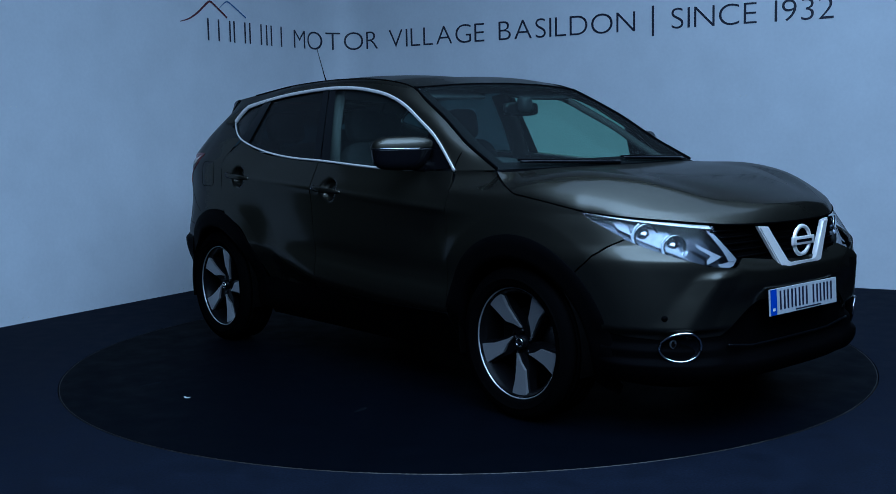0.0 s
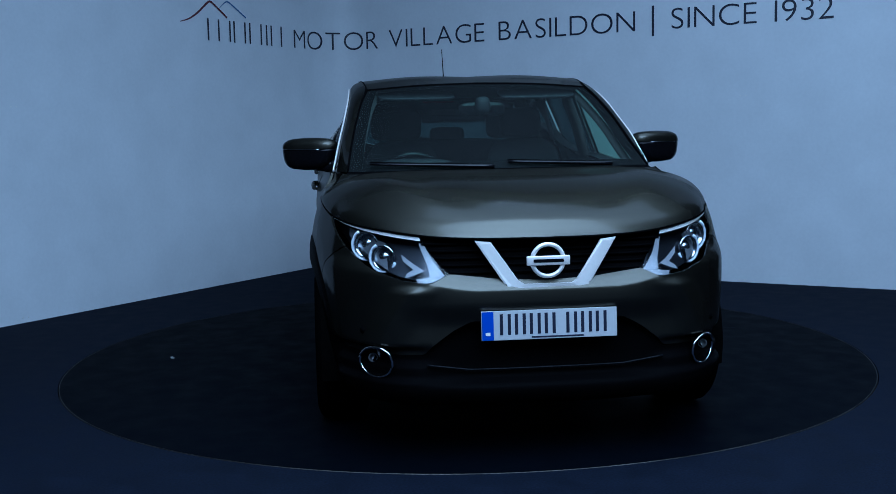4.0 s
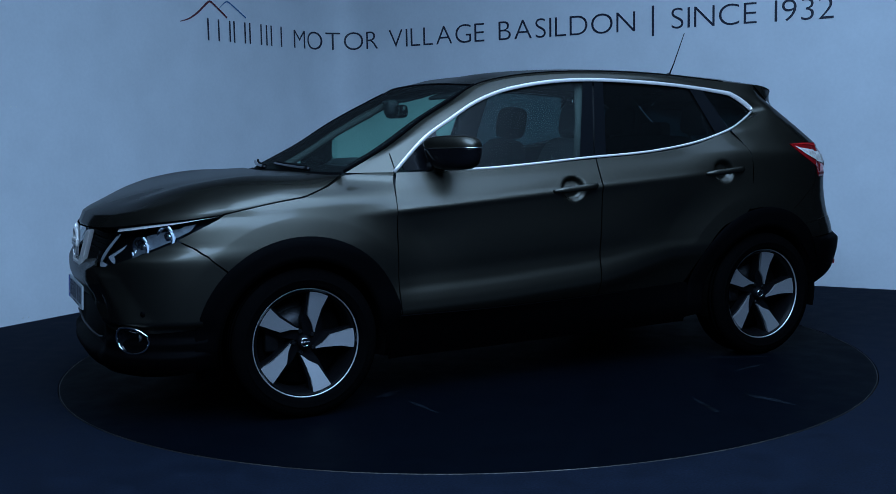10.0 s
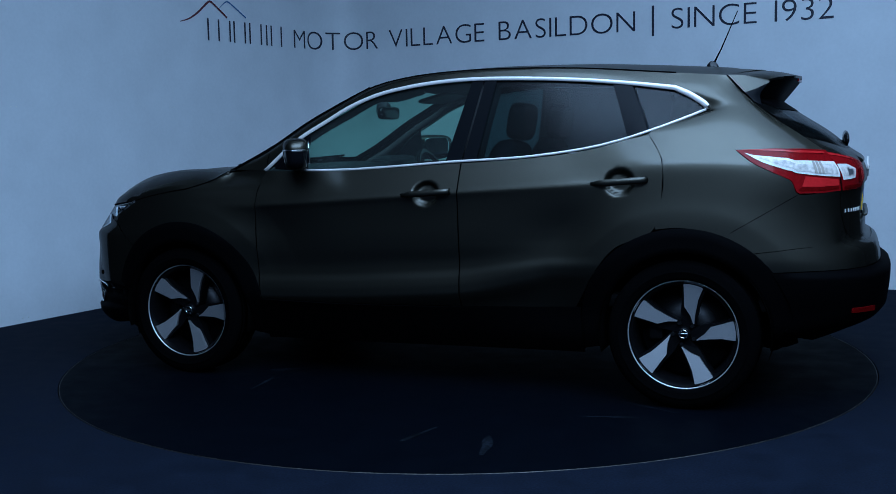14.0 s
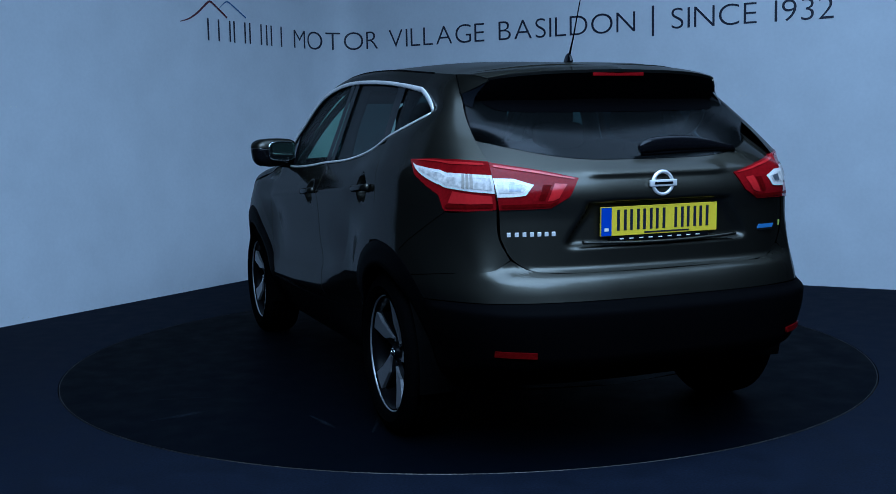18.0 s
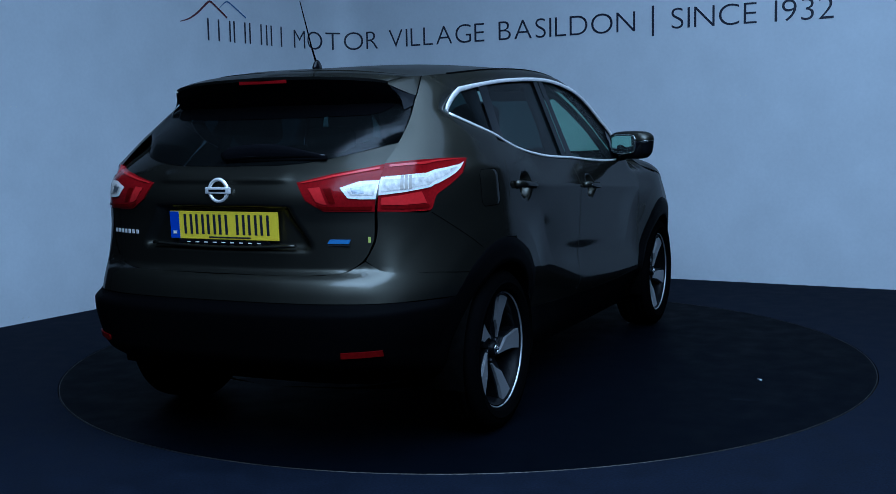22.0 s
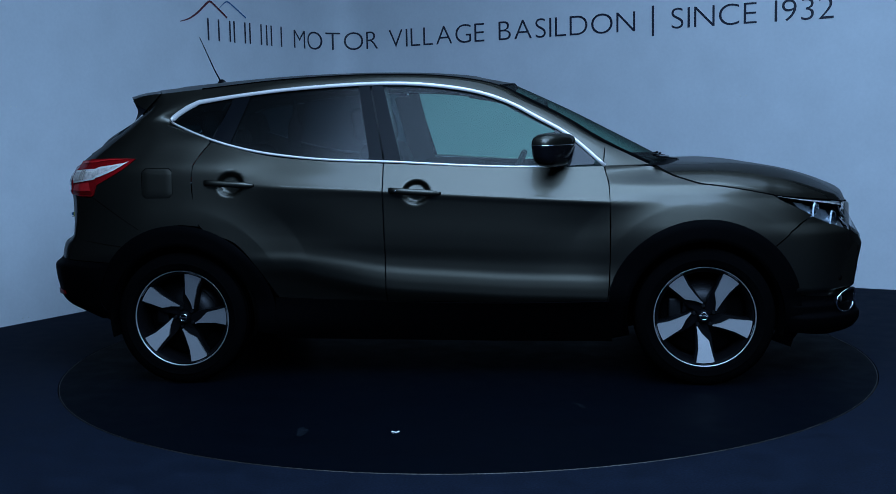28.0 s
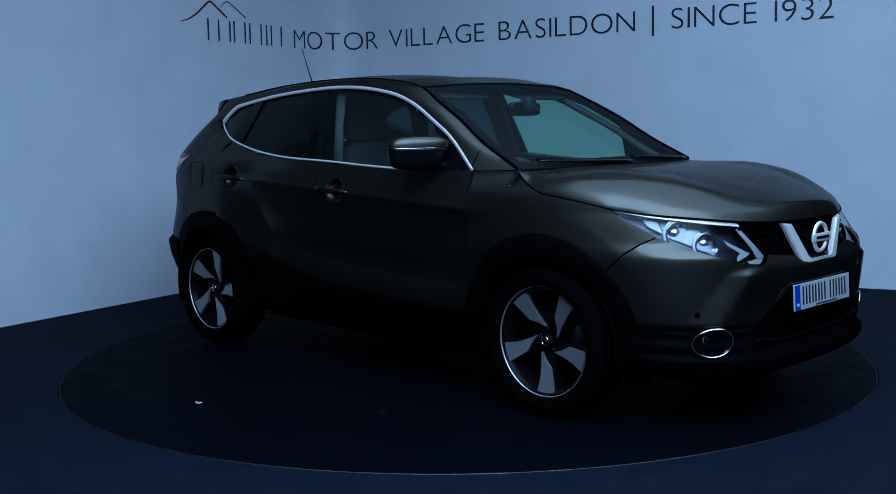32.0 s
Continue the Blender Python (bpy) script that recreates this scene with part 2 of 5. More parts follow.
def wall_sheet(name, u0, u1, n, label):
    bm = bmesh.new()
    feet = [wall_at(u0 + (u1 - u0) * i / n) for i in range(n + 1)]
    up = Vector((0, 0, HIGH))
    face = [(bm.verts.new(p), bm.verts.new(p + up)) for p, nn in feet]
    back = [(bm.verts.new(p - nn * 0.1), bm.verts.new(p - nn * 0.1 + up)) for p, nn in feet]
    for (a, b), (c, d) in zip(face, face[1:]):
        bm.faces.new((a, c, d, b))
    for (a, b), (c, d) in zip(back, back[1:]):
        bm.faces.new((a, b, d, c))
    flip = face[0][0].co - back[0][0].co
    bm.normal_update()
    if next(iter(bm.faces)).normal.dot(flip) < 0:
        bmesh.ops.reverse_faces(bm, faces=bm.faces[:])
    return tagged(part(name, bm, WALL, None), label, "wall", kind="structure")


wall_sheet("wall_west", -LEN_L, -ARC / 2, 1, "light grey painted flat studio wall panel")
wall_sheet("wall_corner", -ARC / 2, ARC / 2, 32, "pale grey wall bent round the studio corner")
wall_sheet("wall_north", ARC / 2, LEN_R, 1, "light grey painted flat studio wall panel")

P_W, P_N = wall_at(-ROOM_L)[0], wall_at(ROOM_R)[0]
FAR = P_W + (P_N - CORNER)
# unseen dark back wall and black cloths, added so the car's sides reflect little
BACK = mat("grey_wall_paint", (0.05, 0.051, 0.054), 0.8, grain=0.05, scale=20)
BLACK = mat("added_black_cloth", (0.012, 0.012, 0.013), 0.9, grain=0.2, scale=40, bump=0.2)
for name, a, b, paint, what in (("wall_south", P_W, FAR, BACK, "unseen dark grey plain wall added behind the camera"), ("wall_east", P_N, FAR, BLACK, "unseen black cloth added to darken the car's reflections"),
                                ("wall_west_end", wall_at(-LEN_L)[0] - NL * 0.06, P_W - NL * 0.06, BLACK, "unseen black cloth added to darken the car's reflections"),
                                ("wall_north_end", wall_at(LEN_R)[0] - NR * 0.06, P_N - NR * 0.06, BLACK, "unseen black cloth added to darken the car's reflections")):
    d = b - a
    m = Matrix.Translation((a + b) / 2 + Vector((0, 0, HIGH / 2))) @ Matrix.Rotation(math.atan2(d.y, d.x), 4, "Z")
    tagged(part(name, box((d.length + (0.3 if "end" not in name else 0.0), 0.1, HIGH), m), paint, None, smooth=False),
           what, "wall", kind="structure")

MID = (CORNER + FAR) / 2
ROT = Matrix.Translation(MID) @ Matrix.Rotation(math.atan2(DR.y, DR.x), 4, "Z")
SX, SY = (P_N - CORNER).length + 0.5, (P_W - CORNER).length + 0.5
tagged(part("ceiling", box((SX, SY, 0.1), Matrix.Translation((0, 0, HIGH + 0.05)) @ ROT), CEILING, None, smooth=False),
       "plain pale grey painted ceiling above the booth", "ceiling", kind="structure")

TT = 2.222      # turntable radius
GAP = 0.006


def ring_floor(r0):
    """Floor with a round hole of radius r0."""
    bm = bmesh.new()
    n = 160
    inner = [bm.verts.new((r0 * math.cos(2 * math.pi * i / n), r0 * math.sin(2 * math.pi * i / n), 0)) for i in range(n)]
    lip = [bm.verts.new((v.co.x, v.co.y, -0.05)) for v in inner]
    outer = []
    for i in range(n):
        a = 2 * math.pi * i / n
        outer.append(bm.verts.new((18 * math.cos(a), 18 * math.sin(a), 0)))
    for i in range(n):
        j = (i + 1) % n
        bm.faces.new((inner[i], outer[i], outer[j], inner[j]))
        bm.faces.new((lip[i], inner[i], inner[j], lip[j]))
    return bm


tagged(part("floor", ring_floor(TT + GAP), FLOOR, None, smooth=False), "dark navy speckled studio floor with a round cut-out", "floor", kind="structure")
tagged(part("turntable_pit", lathe([(0.0, -0.06), (TT + 0.1, -0.06)], 96, "Z"), DARK, None), "dark pit under the turntable", "pit", kind="structure")

turntable = tagged(new("turntable"), "round dark car turntable flush with the floor", "turntable")
part("deck", lathe([(0.0, -0.03), (0.0, 0.0), (1.1, 0.0), (TT - 0.004, 0.0), (TT - 0.004, -0.03)], 160, "Z"), DISC, turntable, smooth=False)
SCUFF = mat("dusty_scuff", (0.0045, 0.0055, 0.008), 0.7, grain=0.8, scale=60, big=0.8, spec=0.03)
dice = random.Random(7)
for k in range(11):
    r, a = dice.uniform(0.9, 2.0), dice.uniform(0, 2 * math.pi)
    L, W, turn, lobe = dice.uniform(0.05, 0.16), dice.uniform(0.010, 0.030), dice.uniform(0, math.pi), dice.uniform(0, 6.28)
    rim = [(L * math.cos(q) * (1 + 0.2 * math.sin(2 * q + lobe)), W * math.sin(q) * (1 + 0.3 * math.sin(3 * q + lobe)), 0.0) for q in (2 * math.pi * i / 24 for i in range(24))]
    bm = bmesh.new()
    bm.faces.new([bm.verts.new(q) for q in rim])
    bm.transform(Matrix.Translation((r * math.cos(a), r * math.sin(a), 0.0012)) @ Matrix.Rotation(turn, 4, "Z"))
    part("scuff_mark", bm, SCUFF, turntable, smooth=False)
part("rim_band", lathe([(TT - 0.0035, -0.03), (TT - 0.0035, 0.0003), (TT - 0.002, 0.0008), (TT, 0.0), (TT, -0.03)], 160, "Z"), STEEL, turntable, "thin worn steel edge band")

# lamp panels under the ceiling
for lx, ly, LW, LL, watts in LIGHTS:
    lamp = tagged(new("ceiling_light"), "flat white ceiling light panel", "light", "ceiling lights")
    lamp.matrix_world = Matrix.Translation((lx, ly, CEIL)) @ Matrix.Rotation(SQUARE, 4, "Z")
    bm = bmesh.new()
    for dx, dy, sx_, sy_ in ((-LW / 2, 0, 0.03, LL), (LW / 2, 0, 0.03, LL), (0, LL / 2, LW + 0.03, 0.03), (0, -LL / 2, LW + 0.03, 0.03)):
        box_into(bm, (sx_, sy_, 0.05), Matrix.Translation((dx, dy, -0.025)))
    part("frame", bm, WALL, lamp, smooth=False)
    part("diffuser", box((LW - 0.03, LL - 0.03, 0.01), Matrix.Translation((0, 0, -0.02))), LAMPGLOW, lamp, smooth=False)

# lettering on the wall: cut vinyl
sign = tagged(new("wall_lettering"), "dark vinyl lettering along the upper wall", "lettering")
BASE, CAP = 2.075, 0.182


def glyph_mesh(ch, height):
    """Outline of one character: its 2D faces and its width, scaled to a cap height."""
    cu = bpy.data.curves.new("glyph", "FONT")
    cu.body, cu.size, cu.offset = ch, height / 0.73, -0.0032
    ob = bpy.data.objects.new("glyph", cu)
    scene.collection.objects.link(ob)
    bpy.context.view_layer.update()
    me = ob.to_mesh()
    co = [tuple(v.co) for v in me.vertices]
    fs = [tuple(p.vertices) for p in me.polygons]
    ob.to_mesh_clear()
    bpy.data.objects.remove(ob)
    bpy.data.curves.remove(cu)
    return co, fs


def on_wall(bm, u, z0):
    """Lay flat faces (x along the wall, y up) onto the wall from u metres on."""
    for v in bm.verts:
        p, n = wall_at(u + v.co.x)
        v.co = p + n * (0.003 + v.co.z) + Vector((0, 0, z0 + v.co.y))
    return bm


def thin_plate(co, fs):
    bm = bmesh.new()
    vs = [bm.verts.new((x, y, 0)) for x, y, z in co]
    for f in fs:
        bm.faces.new([vs[i] for i in f])
    bmesh.ops.subdivide_edges(bm, edges=[e for e in bm.edges if e.calc_length() > 0.06], cuts=1)
    return bm


def word(text, u0, u1):
    """A word spread over a stretch of the wall."""
    glyphs = [glyph_mesh(c, CAP) for c in text]
    spans = [(min(x for x, y, z in co), max(x for x, y, z in co)) for co, fs in glyphs]
    widths = [b - a for a, b in spans]
    gap = 0.17 * CAP
    k = (u1 - u0) / (sum(widths) + gap * (len(text) - 1))
    u = u0
    for c, (co, fs), (a, b) in zip(text, glyphs, spans):
        bm = thin_plate([((x - a) * k, y, 0) for x, y, z in co], fs)
        part("letter" if c.isalpha() else "digit", on_wall(bm, u, BASE), INK, sign, smooth=False)
        u += (b - a + gap) * k


def bars(parent, u0, u1, stems):
    """Plain upright bars, no wider than the strokes of the lettering, that stand for a trade name."""
    for k in stems:
        bm = bmesh.new()
        x0 = (u1 - u0 - 0.019) * k
        x1 = x0 + 0.019
        bm.faces.new([bm.verts.new(q) for q in ((x0, 0, 0), (x1, 0, 0), (x1, CAP, 0), (x0, CAP, 0))])
        part("bar", on_wall(bm, u0, BASE), INK, parent, smooth=False)


def stroke(pts, u0, z0, half, material, name):
    P = curve_through(pts, 24)
    bm = bmesh.new()
    pairs = []
    for i, (x, y) in enumerate(P):
        a, b = P[max(i - 1, 0)], P[min(i + 1, 24)]
        dx, dy = b[0] - a[0], b[1] - a[1]
        l = math.hypot(dx, dy)
        h = half * (0.35 + 0.65 * min(1, i / 8))
        pairs.append((bm.verts.new((x - dy / l * h, y + dx / l * h, 0)), bm.verts.new((x + dy / l * h, y - dx / l * h, 0))))
    for (a, b), (c, d) in zip(pairs, pairs[1:]):
        bm.faces.new((a, b, d, c))
    return part(name, on_wall(bm, u0, z0), material, sign, smooth=False)

stroke([(0, 0), (0.10, 0.03), (0.20, 0.085), (0.345, 0.191), (0.36, 0.191), (0.556, 0.072)], -1.990, 2.207, 0.009, INK_RED, "peak_line")
stroke([(0, 0), (0.09, 0.062), (0.11, 0.062), (0.334, -0.055)], -1.528, 2.352, 0.006, INK_BLUE, "peak_line")
bars(sign, -1.754, -0.672, (0.07, 0.19, 0.32, 0.37, 0.50, 0.56, 0.70, 0.77, 0.83, 0.96))
word("MOTOR", -0.544, 0.424)
word("VILLAGE", 0.546, 1.564)
word("BASILDON", 1.708, 2.984)
bm = bmesh.new()
bm.faces.new([bm.verts.new(v) for v in ((0, 0, 0), (0.02, 0, 0), (0.02, 0.25, 0), (0, 0.25, 0))])
part("divider", on_wall(bm, 3.128, 2.027), INK, sign, smooth=False)
word("SINCE", 3.294, 3.988)
word("1932", 4.126, 4.570)

# ---------------------------------------------------------------- the car: x forward, y to its left, z up, origin on the ground midway between the axles
car = tagged(new("suv_car"), "dark bronze-grey metallic five-door SUV on the turntable", "car")


def hermite(xs, ys):
    """A smooth function through knots."""
    xs, ys = np.array(xs, float), np.array(ys, float)
    d = np.diff(ys) / np.diff(xs)
    m = np.zeros_like(ys)
    m[0], m[-1] = d[0], d[-1]
    for i in range(1, len(xs) - 1):
        m[i] = 0 if d[i - 1] * d[i] <= 0 else 2 * d[i - 1] * d[i] / (d[i - 1] + d[i])

    def f(x):
        x = min(max(x, xs[0]), xs[-1])
        i = min(int(np.searchsorted(xs, x, "right")) - 1, len(xs) - 2)
        h = xs[i + 1] - xs[i]
        t = (x - xs[i]) / h
        return ((1 + 2 * t) * (1 - t) ** 2 * ys[i] + t * (1 - t) ** 2 * h * m[i]
                + t * t * (3 - 2 * t) * ys[i + 1] + t * t * (t - 1) * h * m[i + 1])
    return f


def ease(a, b, x):
    t = min(max((x - a) / (b - a), 0), 1)
    return t * t * (3 - 2 * t)


# plan of the body at its widest, from the nose to the tail
PLAN = curve_through([(2.198, 0), (2.195, 0.2), (2.176, 0.4), (2.113, 0.56), (2.03, 0.68), (1.89, 0.785), (1.65, 0.850), (1.32, 0.895),
                      (0.8, 0.885), (0, 0.885), (-0.8, 0.89), (-1.32, 0.896), (-1.6, 0.868), (-1.82, 0.79), (-1.95, 0.69), (-2.03, 0.55),
                      (-2.075, 0.32), (-2.085, 0)], 240)
PX, PY = np.array([p[0] for p in PLAN]), np.array([p[1] for p in PLAN])
PS = np.linspace(0, 1, len(PLAN))
NOSE = hermite([0.16, 0.2, 0.24, 0.29, 0.40, 0.525, 0.60, 0.645, 0.67, 0.70, 0.75, 0.80, 0.86, 0.92],
               [-0.25, -0.12, -0.01, 0.012, -0.002, -0.006, -0.003, -0.001, -0.002, -0.022, -0.062, -0.07, -0.085, -0.13])
TAIL = hermite([0.22, 0.27, 0.33, 0.40, 0.44, 0.59, 0.63, 0.68, 0.72, 0.76, 0.93, 1.02, 1.10, 1.15, 1.20, 1.26],
               [0.32, 0.2, 0.06, -0.07, -0.09, -0.09, -0.07, -0.06, -0.045, 0.005, 0.008, 0.0, 0.025, 0.08, 0.148, 0.228])
TAIL_SIDE = hermite([0.22, 0.27, 0.33, 0.40, 0.44, 0.59, 0.63, 0.76, 0.93, 1.02, 1.10, 1.15, 1.20, 1.26],
                    [0.32, 0.2, 0.06, -0.07, -0.09, -0.088, -0.07, -0.03, 0.004, 0.0, 0.025, 0.08, 0.148, 0.228])
# how far the side stands in from the plan: below the crease a hollow, then the lower swage line, which fades towards the tail
IN_MID = hermite([0.18, 0.3, 0.40, 0.44, 0.47, 0.50, 0.54, 0.585, 0.62, 0.70, 0.76, 0.85, 0.92, 0.948, 0.966, 1.0, 1.06, 1.12, 1.2, 1.3],
                 [0.17, 0.10, 0.052, 0.027, 0.0175, 0.0175, 0.0215, 0.031, 0.032, 0.022, 0.017, 0.013, 0.007, 0.001, 0.010, 0.026, 0.055, 0.080, 0.115, 0.15])
IN_MID_REAR = hermite([0.18, 0.3, 0.40, 0.48, 0.53, 0.60, 0.70, 0.80, 0.90, 0.948, 0.966, 1.0, 1.06, 1.12, 1.2, 1.3],
                      [0.16, 0.09, 0.055, 0.025, 0.019, 0.0225, 0.021, 0.014, 0.006, 0.001, 0.010, 0.026, 0.055, 0.080, 0.115, 0.15])
IN_FRONT = hermite([0.18, 0.3, 0.42, 0.6, 0.70, 0.75, 0.80, 0.85, 0.92, 0.97, 0.995, 1.03, 1.065, 1.10, 1.15],
                   [0.12, 0.05, 0.02, 0.0, -0.006, -0.008, -0.006, 0.0, 0.012, 0.024, 0.031, 0.047, 0.090, 0.122, 0.150])
IN_REAR = hermite([0.18, 0.3, 0.42, 0.6, 0.75, 0.9, 1.0, 1.05, 1.1, 1.16, 1.25],
                  [0.12, 0.05, 0.02, 0.0, 0.004, 0.016, 0.024, 0.034, 0.055, 0.085, 0.13])


LOWLINE = hermite([-1.0, -0.724, -0.585, -0.25, 0.11, 0.39, 0.836], [0.135, 0.125, 0.092, 0.028, 0.002, -0.015, -0.028])


def body(s, z):
    """A point of the painted shell at s along the plan and height z."""
    bx, by = float(np.interp(s, PS, PX)), float(np.interp(s, PS, PY))
    f, r = ease(1.35, 2.05, bx), ease(-1.40, -1.95, bx)
    tuck = 0.024 * (1 - ease(0.40, 0.58, by)) * (1 - ease(0.53, 0.63, z)) * (bx > 1.5)
    side = ease(0.60, 0.74, by)
    # the shelf under the headlamps narrows outwards
    up = 0.065 * ease(0.25, 0.68, by) * (bx > 1.5) * (1 - ease(0.74, 0.88, z)) * ease(0.50, 0.60, z)
    x = bx + f * (NOSE(z - up) - tuck) + r * (TAIL(z) * (1 - side) + TAIL_SIDE(z) * side)
    # the shoulder crease climbs towards the tail, the lower one too
    xr = min(max(bx, -1.3), 0.9)
    z0 = z
    z = z0 - (0.015 - 0.062 * xr) * ease(0.65, 0.85, z0) * (1 - ease(1.06, 1.32, z0)) - LOWLINE(xr) * ease(0.27, 0.46, z0) * (1 - ease(0.60, 0.80, z0))
    kf, kr = ease(0.75, 1.15, bx), ease(-0.75, -1.15, bx)
    km = ease(-0.15, -0.75, bx)
    ins = (IN_MID(z) * (1 - km) + IN_MID_REAR(z) * km) * (1 - kf - kr) + IN_FRONT(z) * kf + IN_REAR(z) * kr
    y = by * (1 - ins / 0.89)
    # flared lips over the wheels, with a crease round them
    for ax in (1.323, -1.323):
        q = math.hypot(x - ax, z0 - 0.341)
        if q < 1.05:
            lip = 0.001 - 0.019 * min(max((q - 0.567) / 0.173, 0), 1)
            y += lip * ease(1.05, 0.72, q) * ease(0.25, 0.75, (z0 - 0.341) / max(q, 0.01)) * (1 - ease(0.74, 1.0, z0))
    # the fold in the front bumper, from the lamp's inner end down to the fog lamp
    if bx > 1.7 and z0 < 0.70:
        fold = 0.50 + (0.69 - z0) * 0.62
        k = max(0, 1 - abs(by - fold) / 0.10) * ease(0.40, 0.47, z0) * (1 - ease(0.66, 0.70, z0))
        x, y = x + 0.018 * k, y + 0.010 * k
        # the undercut below the fold, over the fog lamp
        k = ease(0.462, 0.438, z0) * ease(0.372, 0.405, z0) * ease(0.40, 0.52, by) * ease(1.7, 1.8, bx)
        x, y = x - 0.020 * k, y - 0.014 * k
    return (x, y, z0)


def sx(x, z):
    """Where along the plan the shell has this x."""
    a, b = 0.0, 1.0
    for _ in range(26):
        m = (a + b) / 2
        a, b = (m, b) if body(m, z)[0] > x else (a, m)
    return (a + b) / 2


def sy(y, z, rear=False):
    """Where along the plan, before or behind, the shell has this y."""
    a, b = (0.0, 0.42) if not rear else (1.0, 0.72)
    for _ in range(26):
        m = (a + b) / 2
        a, b = (m, b) if body(m, z)[1] < y else (a, m)
    return (a + b) / 2


def S(*pts):
    """Points on the shell: (x, z) beside, ('f', y, z) before, ('r', y, z) behind."""
    return [(sx(p[0], p[1]), p[1]) if len(p) == 2 else (sy(p[1], p[2], p[0] == "r"), p[2]) for p in pts]


def shell_rows(bottom, top, left, right, nu, nv, out=0.0, smooth=True):
    K = 5.5   # plan length in metres, so that both directions weigh alike
    sc = [[(a * K, b) for a, b in e] for e in (bottom, top, left, right)]
    rows = []
    for row in coons(*sc, nu, nv, smooth):
        pts = []
        for a, z in row:
            p = Vector(body(a / K, z))
            if out:
                e = 0.004
                du = Vector(body(min(a / K + e, 1), z)) - Vector(body(max(a / K - e, 0), z))
                dv = Vector(body(a / K, z + e)) - Vector(body(a / K, z - e))
                n = du.cross(dv).normalized()
                p += n * (out if n.dot(Vector((p.x * 0.2, p.y, 0))) > 0 else -out)
            pts.append(tuple(p))
        rows.append(pts)
    return rows


def both(name, rows, material, parent=None, thick=0.012, label=""):
    """The same panel on both sides of the car."""
    made = []
    for mirror in (False, True):
        bm = sheet(rows, thick, mirror=mirror)
        flip_out(bm, (0, 0, 0.7))
        made.append(part(name, bm, material, parent or car, label))
    return made


def whole(name, rows, material, parent=None, label="", thick=0.012):
    """A panel across the car: rows start on the centre line and are mirrored."""
    full = [[(p[0], -p[1], p[2]) for p in row[:0:-1]] + [(row[0][0], 0.0, row[0][2])] + list(row[1:]) for row in rows]
    bm = flip_out(sheet(full, thick), (0, 0, 0.7))
    return part(name, bm, material, parent or car, label)


AXLE = 1.323
HUB = 0.341


def arch(x0, r, a0, a1, n=9, zc=HUB):
    """Points round an axle from angle a0 to a1, 0 is forward and 90 up."""
    return [(x0 + r * math.cos(radians(a0 + (a1 - a0) * i / n)), zc + r * math.sin(radians(a0 + (a1 - a0) * i / n))) for i in range(n + 1)]


def cup(p, x0, z0):
    """The hollow behind a door handle."""
    r = math.hypot((p[0] - x0) / 1.15, p[2] - z0)
    return (p[0], p[1] - 0.036 * (1 - ease(0.042, 0.060, r)), p[2])


def sample(rows, u, v, out=0.0):
    """A point at (u, v) of a grid of points, moved out along its normal."""
    nv, nu = len(rows) - 1, len(rows[0]) - 1

    def at(a, b):
        a, b = min(max(a, 0), 1) * nu, min(max(b, 0), 1) * nv
        i, j = min(int(a), nu - 1), min(int(b), nv - 1)
        p = [Vector(rows[j + y][i + x]) for y in (0, 1) for x in (0, 1)]
        return p[0].lerp(p[1], a - i).lerp(p[2].lerp(p[3], a - i), b - j)
    p = at(u, v)
    if out:
        uu, vv = min(max(u, 0.06), 0.94), min(max(v, 0.06), 0.94)
        n = (at(uu + 0.05, vv) - at(uu - 0.05, vv)).cross(at(uu, vv + 0.05) - at(uu, vv - 0.05)).normalized()
        if n.dot(p - Vector((0, 0, 0.7))) < 0:
            n = -n
        p = p + n * out
    return tuple(p)


def inset(rows, bottom, top, nu, nv, out):
    """A smaller patch on a patch: bottom and top are (u, v) lines on it."""
    B, T = poly(bottom, nu), poly(top, nu)
    return [[sample(rows, B[i][0] + (T[i][0] - B[i][0]) * j / nv, B[i][1] + (T[i][1] - B[i][1]) * j / nv, out) for i in range(nu + 1)] for j in range(nv + 1)]


# --- side panels
R_ARCH = 0.475
G = 0.0034
fender_bottom = S(*arch(AXLE, R_ARCH, 46, 172, 16))
fender = shell_rows(fender_bottom, S((1.655, 0.930), (1.62, 0.938), (1.48, 0.966), (1.305, 0.992), (1.18, 1.030), (1.085, 1.074), (0.98, 1.082), (0.84 + G, 1.086)),
                    [fender_bottom[0], S((1.735, 0.757))[0], S((1.85, 0.827))[0], S((1.735, 0.885))[0], S((1.655, 0.930))[0]],
                    [fender_bottom[-1], S((0.862 + G, 0.52))[0], S((0.868 + G, 0.8))[0], S((0.862 + G, 1.0))[0], S((0.84 + G, 1.086))[0]], 56, 40, smooth=False)
# behind the bonnet the wing's top runs into the foot of the windscreen pillar
for row in fender:
    for i, (x, y, z) in enumerate(row):
        k = ease(1.0, 1.08, z) * ease(1.14, 1.06, x)
        row[i] = (x, y + k * (0.787 - 0.259 * (x - 0.845) - 0.001 - y), z + 0.004 * k)
both("front_wing", fender, PAINT)

door_f = shell_rows(S((0.850, 0.425), (0.40, 0.418), (-0.253 + G, 0.425)), S((0.84 - G, 1.086), (0.379, 1.086), (-0.258 + G, 1.118)),
                    S((0.850, 0.425), (0.862 - G, 0.52), (0.868 - G, 0.8), (0.862 - G, 1.0), (0.84 - G, 1.086)),
                    S((-0.253 + G, 0.425), (-0.256 + G, 0.8), (-0.258 + G, 1.118)), 110, 72)
door_f = [[cup(p, -0.090, 0.974) for p in row] for row in door_f]
FRONT_DOORS = both("front_door", door_f, PAINT)

